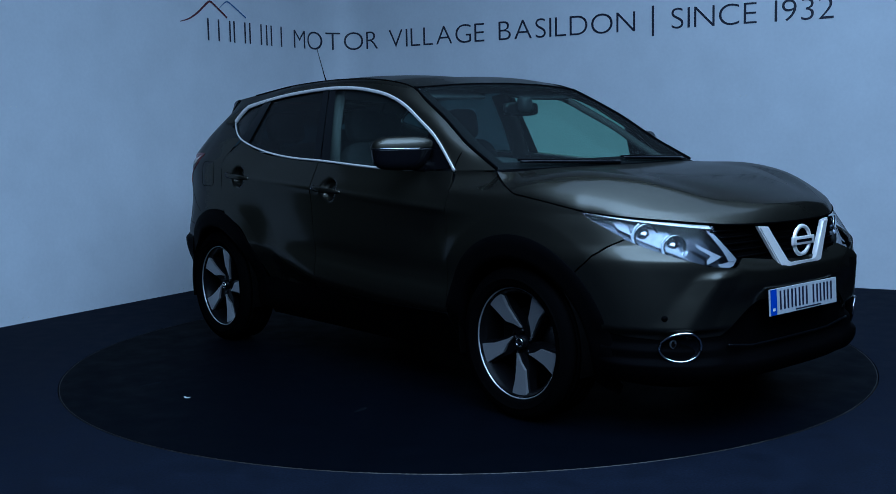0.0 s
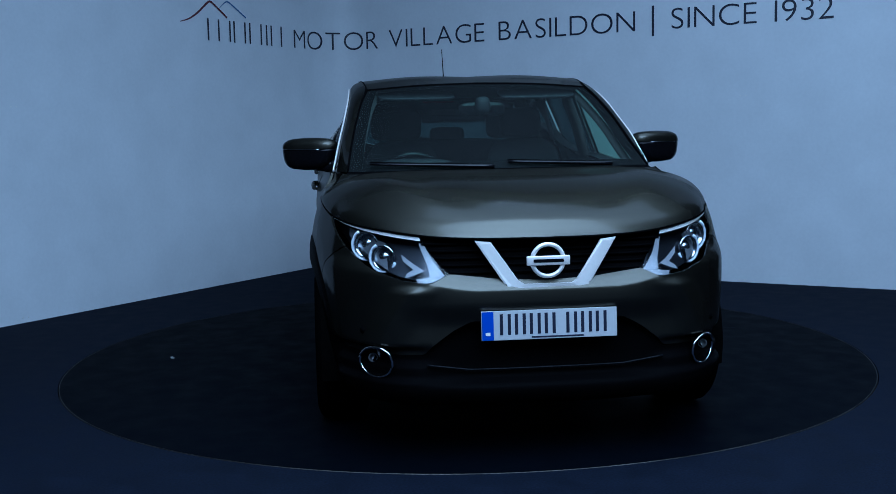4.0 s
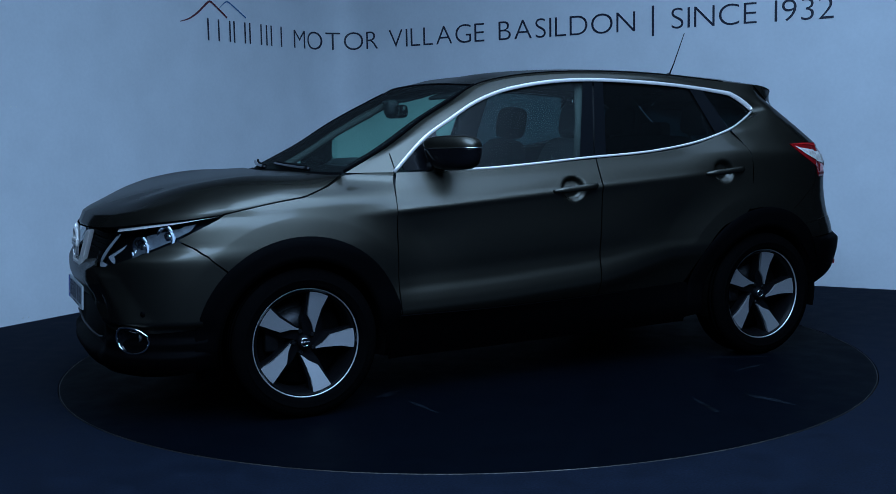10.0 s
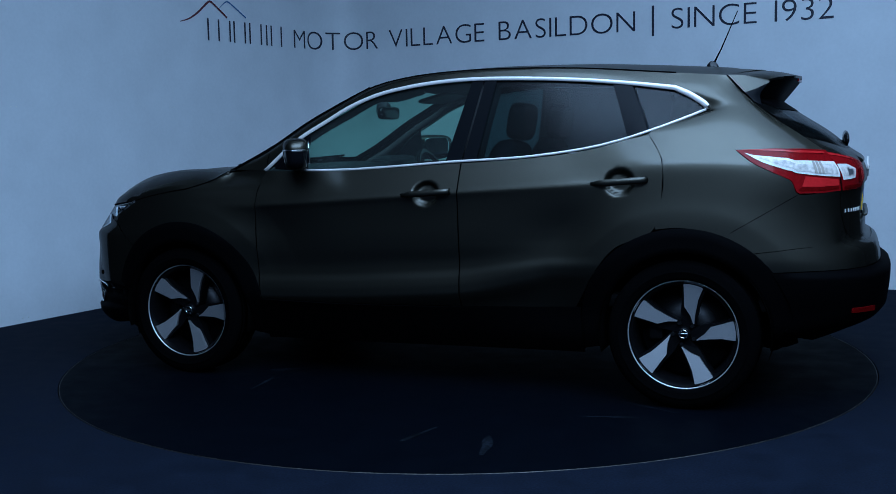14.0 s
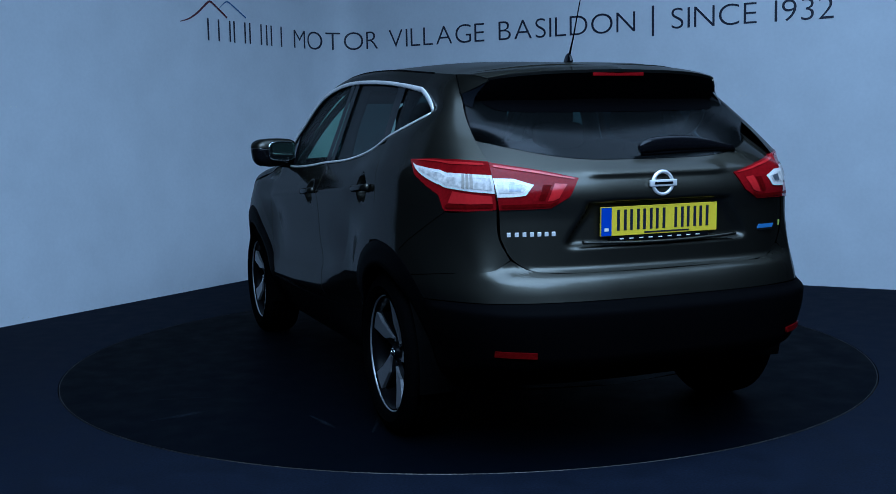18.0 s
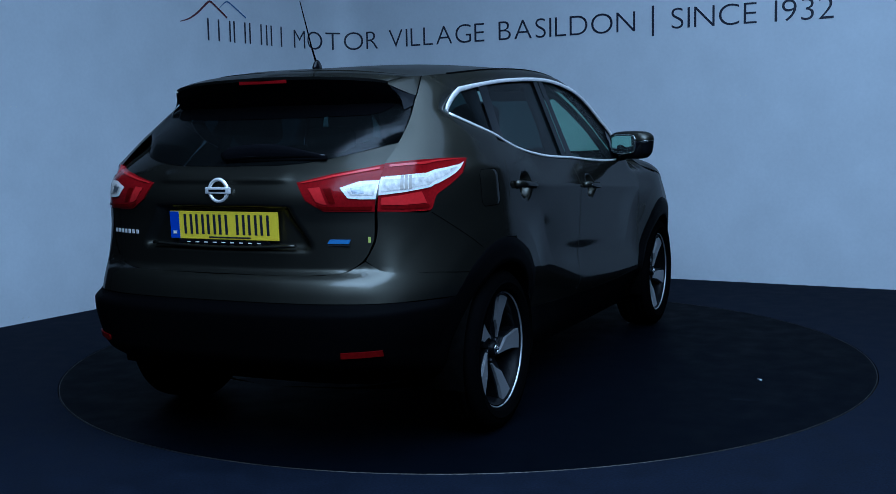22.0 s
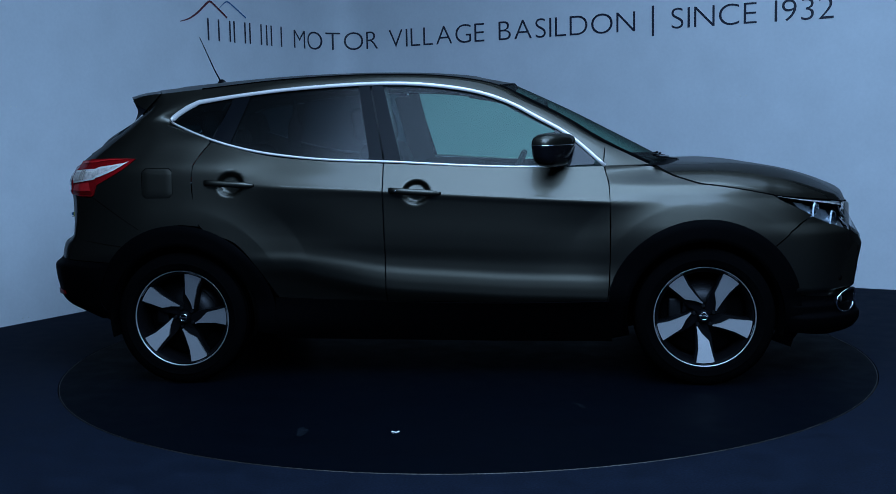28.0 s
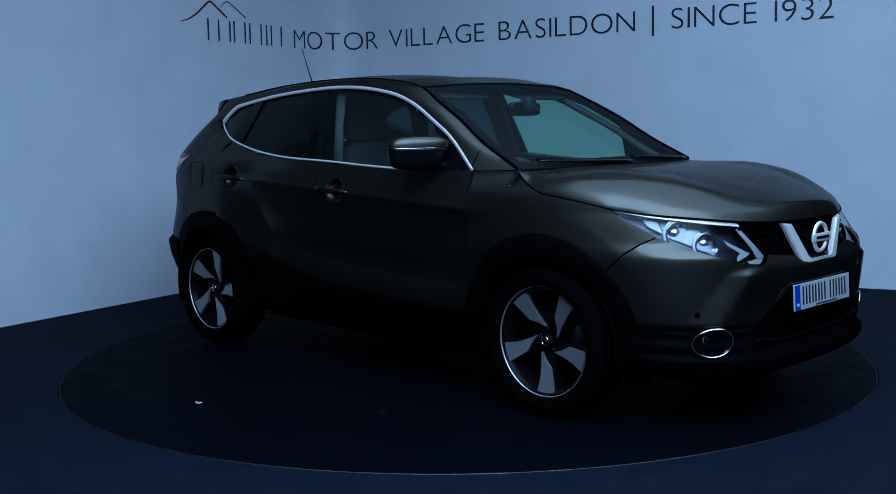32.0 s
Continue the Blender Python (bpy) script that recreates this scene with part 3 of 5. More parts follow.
rd_bottom = S((-0.253 - G, 0.425), (-0.60, 0.432), (-0.82, 0.44))
rd_right = S((-0.82, 0.44), (-0.865, 0.52), (-0.925, 0.62), (-1.02, 0.73), (-1.20 + G, 0.818), (-1.236 + G, 1.02), (-1.228 + G, 1.13), (-1.155 + G, 1.245))
rear_door = shell_rows(rd_bottom, S((-0.258 - G, 1.118), (-0.60, 1.138), (-0.88, 1.172), (-1.155 + G, 1.245)),
                       S((-0.253 - G, 0.425), (-0.256 - G, 0.8), (-0.258 - G, 1.118)), rd_right, 110, 72)
rear_door = [[cup(p, -1.038, 1.028) for p in row] for row in rear_door]
REAR_DOORS = both("rear_door", rear_door, PAINT)

qa_bottom = S((-1.20 - G, 0.818), (-1.32, 0.826), (-1.48, 0.79), (-1.62, 0.715))
QTOP = [(-1.228 - G, 1.13), (-1.38, 1.15), (-1.545, 1.163)]
QLAMP = [(-1.545, 1.163), (-1.62, 1.105), (-1.70, 1.065), (-1.775, 1.03), (-1.80, 0.972), (-1.90, 0.972)]
qa = shell_rows(qa_bottom, S(*QTOP), S((-1.20 - G, 0.818), (-1.236 - G, 1.02), (-1.228 - G, 1.13)),
                S((-1.62, 0.715), (-1.60, 0.95), (-1.545, 1.163)), 20, 20)
qb = shell_rows(S((-1.62, 0.7135), (-1.80, 0.7325)) + S(("r", 0.655, 0.7545), ("r", 0.604, 0.7895)), S(*QLAMP) + S(("r", 0.645, 0.978)),
                S((-1.62, 0.715), (-1.60, 0.95), (-1.545, 1.163)), S(("r", 0.604, 0.792), ("r", 0.638, 0.865), ("r", 0.645, 0.978)), 30, 20)

# rail from the scuttle over the doors, D-pillar
RAIL_OUT = [(0.845, 0.787, 1.088), (0.665, 0.748, 1.245), (0.52, 0.724, 1.330), (0.376, 0.704, 1.409), (0.233, 0.692, 1.462), (0.091, 0.686, 1.492),
            (-0.108, 0.680, 1.516), (-0.334, 0.675, 1.523), (-0.757, 0.668, 1.505), (-1.04, 0.662, 1.478), (-1.252, 0.655, 1.450)]
RAIL_IN = [(1.065, 0.730, 1.090), (0.838, 0.704, 1.206), (0.638, 0.671, 1.331), (0.452, 0.637, 1.429), (0.315, 0.602, 1.502), (0.10, 0.606, 1.548),
           (-0.25, 0.618, 1.571), (-0.75, 0.620, 1.561), (-1.25, 0.602, 1.521)]
ro, ri = curve_through(RAIL_OUT, 60), curve_through(RAIL_IN, 60)
rail = []
for v in np.linspace(0, 1, 9):
    row = []
    for i, (a, b) in enumerate(zip(ro, ri)):
        p = Vector(a).lerp(Vector(b), v)
        n = Vector((0.25, 0.75, 0.6)).normalized()
        row.append(tuple(p + n * (0.012 * math.sin(math.pi * v) * ease(0, 7, i) * (1 - ease(46, 60, i)))))
    rail.append(row)
both("cant_rail", rail, PAINT)

TIP = (-1.405, 0.662, 1.350)
qc_left = [body(sx(-1.2305, 1.13), 1.13), (-1.19, 0.818, 1.20), (-1.16, 0.790, 1.246), (-1.30, 0.728, 1.304), TIP, (-1.34, 0.655, 1.402), (-1.252, 0.652, 1.452), (-1.25, 0.602, 1.521)]
qc_bottom = [tuple(p) for p in qa[-1]] + curve_through([body(*S(QTOP[-1])[0]), (-1.68, 0.790, 1.168), (-1.81, 0.735, 1.165), (-1.905, 0.645, 1.155)], 10)[1:]
SEAM = [(-1.905, 0.645, 1.155), (-1.80, 0.648, 1.228), (-1.665, 0.632, 1.322), (-1.555, 0.606, 1.414), (-1.475, 0.590, 1.502)]
qc_right = SEAM
qc_top = [(-1.25, 0.602, 1.521), (-1.36, 0.596, 1.512), (-1.475, 0.590, 1.502)]
qc = coons(qc_bottom, qc_top, qc_left, qc_right, 30, 34)
for j, row in enumerate(qc):
    for i, p in enumerate(row):
        w = 4 * (i / 30) * (1 - i / 30) * 4 * (j / 34) * (1 - j / 34)
        row[i] = (p[0], p[1] + 0.009 * w, p[2] + 0.006 * w)
for mirror in (False, True):
    bm = flip_out(sheet(qa, 0.0, mirror=mirror), (0, 0, 0.7))
    for rows in (qb, qc):
        add = flip_out(sheet(rows, 0.0, mirror=mirror), (0, 0, 0.7))
        me = bpy.data.meshes.new("tmp")
        add.to_mesh(me)
        add.free()
        bm.from_mesh(me)
        bpy.data.meshes.remove(me)
    bmesh.ops.remove_doubles(bm, verts=bm.verts[:], dist=0.002)
    part("rear_wing", bm, PAINT, car)

# --- bonnet, roof
FRONT_EDGE = [(2.160, 0, 0.868), (2.135, 0.25, 0.869), (2.075, 0.43, 0.876), (1.955, 0.615, 0.897), (1.80, 0.735, 0.915), (1.66, 0.797, 0.932)]
SHUT = [(1.66, 0.797, 0.932), (1.62, 0.813, 0.940), (1.48, 0.841, 0.968), (1.36, 0.849, 0.988), (1.305, 0.847, 0.996), (1.25, 0.826, 1.012), (1.18, 0.792, 1.036), (1.095, 0.752, 1.084)]
SPINE = hermite([1.08, 1.285, 1.45, 1.70, 1.875, 2.05, 2.152, 2.160], [1.102, 1.096, 1.090, 1.063, 1.026, 0.968, 0.910, 0.868])
RIM = np.array(curve_through(FRONT_EDGE, 60) + curve_through(SHUT, 60)[1:])[::-1]


def crown(x, y):
    """Height of the bonnet: flat across, rolled down to the shut line."""
    ye, ze = (float(np.interp(x, RIM[:, 0], RIM[:, k])) for k in (1, 2))
    u = min(abs(y) / max(ye, 1e-4), 1.0)
    a = 2.2 + 3.6 * ease(2.02, 1.60, x)
    z = ze + (SPINE(x) - ze) * (1 - u ** a) ** (0.92 - 0.34 * ease(1.16, 1.42, x))
    ridge = 0.010 * math.exp(-((u - 0.70) / 0.13) ** 2) * ease(2.08, 1.85, x) * ease(1.25, 1.55, x)
    return z + ridge - 0.004 * math.exp(-((u - 0.52) / 0.10) ** 2) * ease(2.08, 1.85, x) * ease(1.25, 1.55, x)


plan_rows = coons(FRONT_EDGE, [(1.285, 0, 1.093), (1.26, 0.3, 1.093), (1.20, 0.55, 1.088), (1.095, 0.752, 1.084)], [(x, 0, 0) for x in (2.160, 2.152, 2.05, 1.875, 1.70, 1.45, 1.285)], SHUT, 44, 40)
bonnet = []
for j, row in enumerate(plan_rows):
    # points crowd towards the rolled edge
    even = [tuple(p) for p in row]
    where = [len(even[:-1]) * math.sin(math.pi / 2 * i / 44) for i in range(45)]
    xs = [float(np.interp(w, range(45), [p[0] for p in even])) for w in where]
    ys = [float(np.interp(w, range(45), [p[1] for p in even])) for w in where]
    line = [(x, y, crown(x, y)) for x, y in zip(xs, ys)]
    if j == 0:
        line = [(x, y, float(np.interp(x, RIM[:, 0], RIM[:, 2]))) for x, y in zip(xs, ys)]
    line[-1] = (*line[-1][:2], float(np.interp(line[-1][0], RIM[:, 0], RIM[:, 2])))
    bonnet.append(line)
whole("bonnet", bonnet, PAINT)

roof = coons([(0.375, 0, 1.527), (0.37, 0.3, 1.520), (0.315, 0.602, 1.502)], [(-1.62, 0, 1.537), (-1.59, 0.3, 1.530), (-1.475, 0.590, 1.502)],
             [(0.375, 0, 1.527), (0.10, 0, 1.570), (-0.24, 0, 1.592), (-0.56, 0, 1.596), (-0.9, 0, 1.590), (-1.35, 0, 1.562), (-1.62, 0, 1.537)],
             [(0.315, 0.602, 1.502), (0.12, 0.602, 1.548), (-0.25, 0.618, 1.571), (-0.75, 0.620, 1.561), (-1.25, 0.602, 1.521), (-1.475, 0.590, 1.502)], 24, 40)
for j, row in enumerate(roof):
    for i, p in enumerate(row):
        u = i / 24
        row[i] = (p[0], p[1], p[2] + 0.008 * math.sin(math.pi * u) * (1 if 3 < j < 38 else 0.5))
whole("roof", roof, PAINT)

# --- glass
wind = coons([(1.215, 0, 1.098), (1.19, 0.3, 1.097), (1.14, 0.55, 1.094), (1.067, 0.727, 1.092)],
             [(0.38, 0, 1.524), (0.375, 0.3, 1.517), (0.318, 0.599, 1.498)],
             [(1.215, 0, 1.098), (0.95, 0, 1.240), (0.66, 0, 1.392), (0.38, 0, 1.524)],
             [(1.067, 0.727, 1.092), (0.840, 0.702, 1.207), (0.640, 0.669, 1.331), (0.454, 0.635, 1.429), (0.318, 0.599, 1.498)], 20, 24)
whole("windscreen", wind, SCREEN, label="clear laminated windscreen", thick=0)

# black seals: round the windscreen, and in the ditches of the roof
edge = [row[-1] for row in wind]
for g in (1, -1):
    part("screen_seal", tube([(p[0], g * (p[1] - 0.004), p[2] + 0.002) for p in edge], 0.012, 6, flat=0.4), TRIM, car)
    ditch = [p for p in curve_through(RAIL_IN, 60) if p[0] < 0.37]
    part("roof_seal", tube([(p[0], g * p[1], p[2] + 0.0005) for p in ditch], 0.004, 6), TRIM, car)
part("screen_seal", tube([(p[0], -p[1], p[2] + 0.001) for p in wind[-1][:0:-1]] + [(p[0], p[1], p[2] + 0.001) for p in wind[-1]], 0.007, 6, flat=0.5), TRIM, car)

whole("screen_band", [[(p[0], p[1], p[2] - 0.004) for p in row] for row in wind[:3]], TRIM, thick=0, label="black printed band along the glass")
for g in (1, -1):
    side = [[(p[0], g * p[1], p[2] - 0.004) for p in row[-3:]] for row in wind]
    part("screen_band", sheet(side), TRIM, car)
    a, b = Vector((0.838, 0.786, 1.098)), Vector((0.845, 0.703, 1.203))
    part("pillar_seam", tube([(q.x, g * q.y, q.z) for q in (a.lerp(b, v) + Vector((0.25, 0.75, 0.6)).normalized() * (0.0125 * math.sin(math.pi * v)) for v in np.linspace(0, 1, 9))], 0.0022, 6), DARK, car)

LOW = [(0.813, 0.783, 1.097), (0.60, 0.797, 1.089), (0.379, 0.803, 1.091), (0.10, 0.805, 1.105), (-0.181, 0.806, 1.124), (-0.60, 0.803, 1.147),
       (-0.879, 0.795, 1.183), (-1.03, 0.788, 1.217), (-1.158, 0.778, 1.256), (-1.30, 0.722, 1.308), (-1.395, 0.672, 1.347)]


def at_x(pts, x):
    P = np.array(curve_through(pts, 120))[::-1]
    return tuple(float(np.interp(x, P[:, 0], P[:, k])) for k in range(3))


def stretch(pts, x0, x1, n=12, drop=0.0):
    return [tuple(np.array(at_x(pts, x0 + (x1 - x0) * i / n)) - np.array((0, drop * 0.35, drop))) for i in range(n + 1)]


wf = coons(stretch(LOW, 0.79, -0.235, drop=-0.004), stretch(RAIL_OUT, 0.82, -0.315, drop=0.012),
           [at_x(LOW, 0.79), at_x(RAIL_OUT, 0.82)], [at_x(LOW, -0.235), at_x(RAIL_OUT, -0.315)], 24, 12)
wr = coons(stretch(LOW, -0.275, -1.075, drop=-0.004), stretch(RAIL_OUT, -0.355, -1.0, drop=0.012),
           [at_x(LOW, -0.275), at_x(RAIL_OUT, -0.355)], [at_x(LOW, -1.075), at_x(RAIL_OUT, -1.0)], 20, 12)
wq = coons(stretch(LOW, -1.16, -1.39, drop=-0.004), stretch(RAIL_OUT, -1.06, -1.25, drop=0.012), [at_x(LOW, -1.16), at_x(RAIL_OUT, -1.06)],
           [at_x(LOW, -1.39), (-1.36, 0.668, 1.380), at_x(RAIL_OUT, -1.25)], 10, 12)


def sink(rows, d):
    return [[(p[0], p[1] - d, p[2]) for p in row] for row in rows]


for mirror in (False, True):
    fd, rd = FRONT_DOORS[mirror], REAR_DOORS[mirror]
    part("window", flip_out(sheet(sink(wf, 0.012), mirror=mirror), (0, 0, 0.7)), GLASS, fd, "clear side glass")
    part("window", flip_out(sheet(sink(wr, 0.012), mirror=mirror), (0, 0, 0.7)), TINT, rd, "dark tinted side glass")
    part("quarter_window", flip_out(sheet(sink(wq, 0.010), mirror=mirror), (0, 0, 0.7)), TINT, car, "dark tinted quarter glass")
    sgn = -1 if mirror else 1
    # black pillar covers
    for name, x0, x1, t0, t1, owner in (("pillar_cover", -0.170, -0.252, -0.275, -0.333, fd), ("pillar_cover", -0.262, -0.33, -0.343, -0.40, rd),
                                        ("pillar_cover", -1.06, -1.15, -0.965, -1.055, rd)):
        q = coons(stretch(LOW, x0, x1, 3), stretch(RAIL_OUT, t0, t1, 3, 0.006), [at_x(LOW, x0), at_x(RAIL_OUT, t0)], [at_x(LOW, x1), at_x(RAIL_OUT, t1)], 3, 8)
        part(name, flip_out(sheet(sink(q, 0.002), 0.0, mirror=mirror), (0, 0, 0.7)), PILLAR, owner)
    # chrome frame of the side windows
    lo = [(x, sgn * (y + 0.004), z) for x, y, z in curve_through(LOW, 60) if x < 0.66]
    up = [(x, sgn * (y + 0.004), z) for x, y, z in curve_through(RAIL_OUT, 60)]
    part("chrome_strip", tube(lo, 0.0062, 8, flat=0.7), SATIN, car, "polished chrome window strip")
    hoop = up + [(p[0], sgn * p[1], p[2]) for p in curve_through([(-1.252, 0.659, 1.450), (-1.33, 0.662, 1.412), (-1.395, 0.668, 1.365), (-1.40, 0.672, 1.349)], 14)][1:]
    part("chrome_strip", tube(hoop, [0.0098 + 0.0047 * ease(52, 66, i) for i in range(len(hoop))], 10, flat=0.5), SATIN, car, "polished chrome window strip")

# --- nose
NOSE_TOP = S(("f", 0.0, 0.705), ("f", 0.20, 0.715), ("f", 0.37, 0.735), ("f", 0.44, 0.703), ("f", 0.55, 0.712), ("f", 0.66, 0.752)) + S((1.86, 0.82), (1.73, 0.885), (1.657, 0.928))
bumper = shell_rows(S(("f", 0.0, 0.555), ("f", 0.29, 0.556), ("f", 0.36, 0.52), ("f", 0.47, 0.425)) + S((1.98, 0.418), (1.85, 0.430), (1.76, 0.44)), NOSE_TOP[:-3] + S((1.854, 0.822)),
                    S(("f", 0.0, 0.555), ("f", 0.0, 0.705)), S((1.76, 0.44), (1.758, 0.533), (1.715, 0.615), (1.660, 0.679), (1.738, 0.751), (1.854, 0.822)), 60, 40, smooth=False)
whole("front_bumper", bumper, PAINT)
chin = shell_rows(S(("f", 0.0, 0.21), ("f", 0.4, 0.21)) + S((1.95, 0.215), (1.80, 0.24), (1.70, 0.26)),
                  S(("f", 0.0, 0.552), ("f", 0.29, 0.553), ("f", 0.36, 0.517), ("f", 0.47, 0.422)) + S((1.98, 0.415), (1.85, 0.427), (1.76, 0.437)),
                  S(("f", 0.0, 0.21), ("f", 0.0, 0.552)), S((1.70, 0.26), (1.76, 0.437)), 60, 32, smooth=False)
chin = [[(p[0] - 0.045 * (1 - ease(0.30, 0.52, abs(p[1]))) * ease(0.30, 0.34, p[2]) * (1 - ease(0.535, 0.551, p[2])), p[1], p[2]) for p in row] for row in chin]
# the lip under the fog lamps stands proud
for row in chin:
    for i, (x, y, z) in enumerate(row):
        k = 0.026 * ease(0.345, 0.315, z) * ease(0.36, 0.58, y) * ease(1.70, 1.84, x)
        d = Vector((x - 1.45, y, 0)).normalized()
        row[i] = (x + k * d.x, y + k * d.y, z)
whole("lower_bumper", chin, TRIM, label="black textured plastic lower bumper")
grille = shell_rows(S(("f", 0.0, 0.70), ("f", 0.20, 0.71), ("f", 0.38, 0.735)), S(("f", 0.0, 0.875), ("f", 0.25, 0.875), ("f", 0.50, 0.885)),
                    S(("f", 0.0, 0.70), ("f", 0.0, 0.875)), S(("f", 0.38, 0.735), ("f", 0.50, 0.885)), 20, 8, out=-0.03)
whole("grille", grille, TRIM, label="black front grille")

# --- tail
GATE_Y = 0.640
gate = shell_rows(S(("r", 0.0, 0.738), ("r", 0.45, 0.742), ("r", 0.54, 0.755), ("r", 0.60, 0.80), ("r", 0.632, 0.87)),
                  S(("r", 0.0, 1.150), ("r", 0.26, 1.154), ("r", 0.40, 1.170), ("r", 0.52, 1.198), ("r", GATE_Y, 1.240)),
                  S(("r", 0.0, 0.738), ("r", 0.0, 1.150)), S(("r", 0.632, 0.87), ("r", GATE_Y, 1.0), ("r", GATE_Y, 1.240)), 50, 50)


def dent(p):
    """The number plate's hollow in the tailgate."""
    x, y, z = p
    half = 0.315 + 0.085 * (1 - ease(0.83, 1.0, z))
    k = (1 - ease(half - 0.03, half + 0.01, y)) * ease(0.822, 0.850, z) * (1 - ease(0.990, 1.000, z))
    fold = 0.010 * ease(1.085, 1.10, z) * (1 - ease(1.10, 1.15, z)) * (1 - ease(0.26, 0.33, y))
    return (x + 0.030 * k - fold, y, z)


tailgate = whole("tailgate", [[dent(p) for p in row] for row in gate], PAINT)
rear_glass = coons([body(*p) for p in S(("r", 0.0, 1.152), ("r", 0.26, 1.156), ("r", 0.40, 1.172), ("r", 0.52, 1.200), ("r", 0.625, 1.237))],
                   [(-1.615, 0, 1.435), (-1.60, 0.3, 1.430), (-1.560, 0.590, 1.405)],
                   [body(sy(0.0, 1.152, True), 1.152), (-1.86, 0, 1.255), (-1.735, 0, 1.345), (-1.615, 0, 1.435)],
                   [body(sy(0.625, 1.237, True), 1.237), (-1.715, 0.636, 1.290), (-1.64, 0.622, 1.345), (-1.560, 0.590, 1.405)], 20, 16)
whole("rear_window", rear_glass, TINT, tailgate, "dark tinted rear glass", thick=0)
frit = inset(rear_glass, [(0.0, 0.655), (0.45, 0.645), (0.72, 0.625), (0.80, 0.66), (0.85, 0.74), (0.88, 0.80)], [(0.0, 0.99), (0.45, 0.99), (0.72, 0.99), (0.80, 0.99), (0.85, 0.99), (0.88, 0.99)], 24, 6, 0.003)
whole("glass_band", frit, TRIM, tailgate, "black printed band along the glass", thick=0)
SPOIL_EDGE = [(-1.772, 0, 1.508), (-1.750, 0.3, 1.501), (-1.695, 0.46, 1.490), (-1.655, 0.535, 1.478)]
spoil_top = coons([(-1.624, 0, 1.537), (-1.594, 0.3, 1.530), (-1.478, 0.591, 1.503)], SPOIL_EDGE,
                  [(-1.624, 0, 1.537), (-1.70, 0, 1.526), (-1.772, 0, 1.508)], [(-1.478, 0.591, 1.503), (-1.57, 0.568, 1.496), (-1.655, 0.535, 1.478)], 20, 8)
spoiler = whole("roof_spoiler", spoil_top, PAINT, tailgate, thick=0.012)
end = []
for j in range(9):
    v = j / 8
    a = Vector((-1.480, 0.592, 1.502)).lerp(Vector((-1.557, 0.607, 1.420)), v)
    b = Vector((-1.655, 0.535, 1.478)).lerp(Vector((-1.660, 0.534, 1.466)), v)
    m = Vector((-1.57, 0.568, 1.496)).lerp((a + b) / 2 + Vector((0, 0.004, -0.004)), v)
    end.append([tuple(a * (1 - u) * (1 - 2 * u) + m * 4 * u * (1 - u) + b * u * (2 * u - 1)) for u in (i / 10 for i in range(11))])
for mirror in (False, True):
    part("spoiler_side", flip_out(sheet(end, 0.008, mirror=mirror), (-1.4, 0, 1.4)), PAINT, spoiler)
    g = -1 if mirror else 1
    part("spoiler_seam", tube([(p[0] + 0.001, g * (p[1] + 0.002), p[2]) for p in (r[0] for r in end)], 0.0024, 6), DARK, spoiler)
low_edge = [(x + 0.003, y * 0.995, z - 0.010) for x, y, z in SPOIL_EDGE]
spoil_low = coons([(-1.67, 0, 1.388), (-1.66, 0.3, 1.382), (-1.60, 0.560, 1.392)], low_edge,
                  [(-1.67, 0, 1.388), (-1.72, 0, 1.445), low_edge[0]], [(-1.60, 0.560, 1.392), (-1.63, 0.548, 1.43), low_edge[-1]], 20, 6)
whole("spoiler_underside", spoil_low, TRIM, spoiler, thick=0)
rb_top = shell_rows(S(("r", 0.0, 0.640), ("r", 0.55, 0.640)) + S((-1.83, 0.635), (-1.70, 0.63)),
                    S(("r", 0.0, 0.735), ("r", 0.45, 0.739), ("r", 0.545, 0.752), ("r", 0.602, 0.789), ("r", 0.655, 0.754)) + S((-1.80, 0.732), (-1.625, 0.712)),
                    S(("r", 0.0, 0.640), ("r", 0.0, 0.735)), S((-1.70, 0.63), (-1.625, 0.712)), 50, 12, smooth=False)
whole("rear_bumper", rb_top, PAINT)
rb_low = shell_rows(S(("r", 0.0, 0.28), ("r", 0.55, 0.29)) + S((-1.83, 0.32), (-1.75, 0.36)),
                    S(("r", 0.0, 0.637), ("r", 0.55, 0.637)) + S((-1.83, 0.632), (-1.70, 0.627)),
                    S(("r", 0.0, 0.28), ("r", 0.0, 0.637)), S((-1.75, 0.36), (-1.77, 0.5), (-1.70, 0.627)), 50, 40, out=0.004, smooth=False)
# its upper edge stands out as a ledge, which tapers away downwards and towards the wheels
for row in rb_low:
    for i, (x, y, z) in enumerate(row):
        k = 0.020 * ease(0.638, 0.604, z) * ease(0.36, 0.58, z) * ease(-1.70, -1.84, x)
        d = Vector((x + 1.40, y, 0)).normalized()
        row[i] = (x + k * d.x, y + k * d.y, z)
whole("lower_bumper", rb_low, TRIM, label="black textured plastic rear bumper")

# the bumper's upper end: a seam from the lamp down to the arch
for g in (1, -1):
    line = [body(sx(-1.80 + 0.27 * v, 0.965 - 0.160 * v), 0.965 - 0.160 * v) for v in np.linspace(0, 1, 15)]
    part("bumper_seam", tube([(p[0], g * (p[1] + 0.0004), p[2]) for p in line], 0.0012, 6), DARK, car)

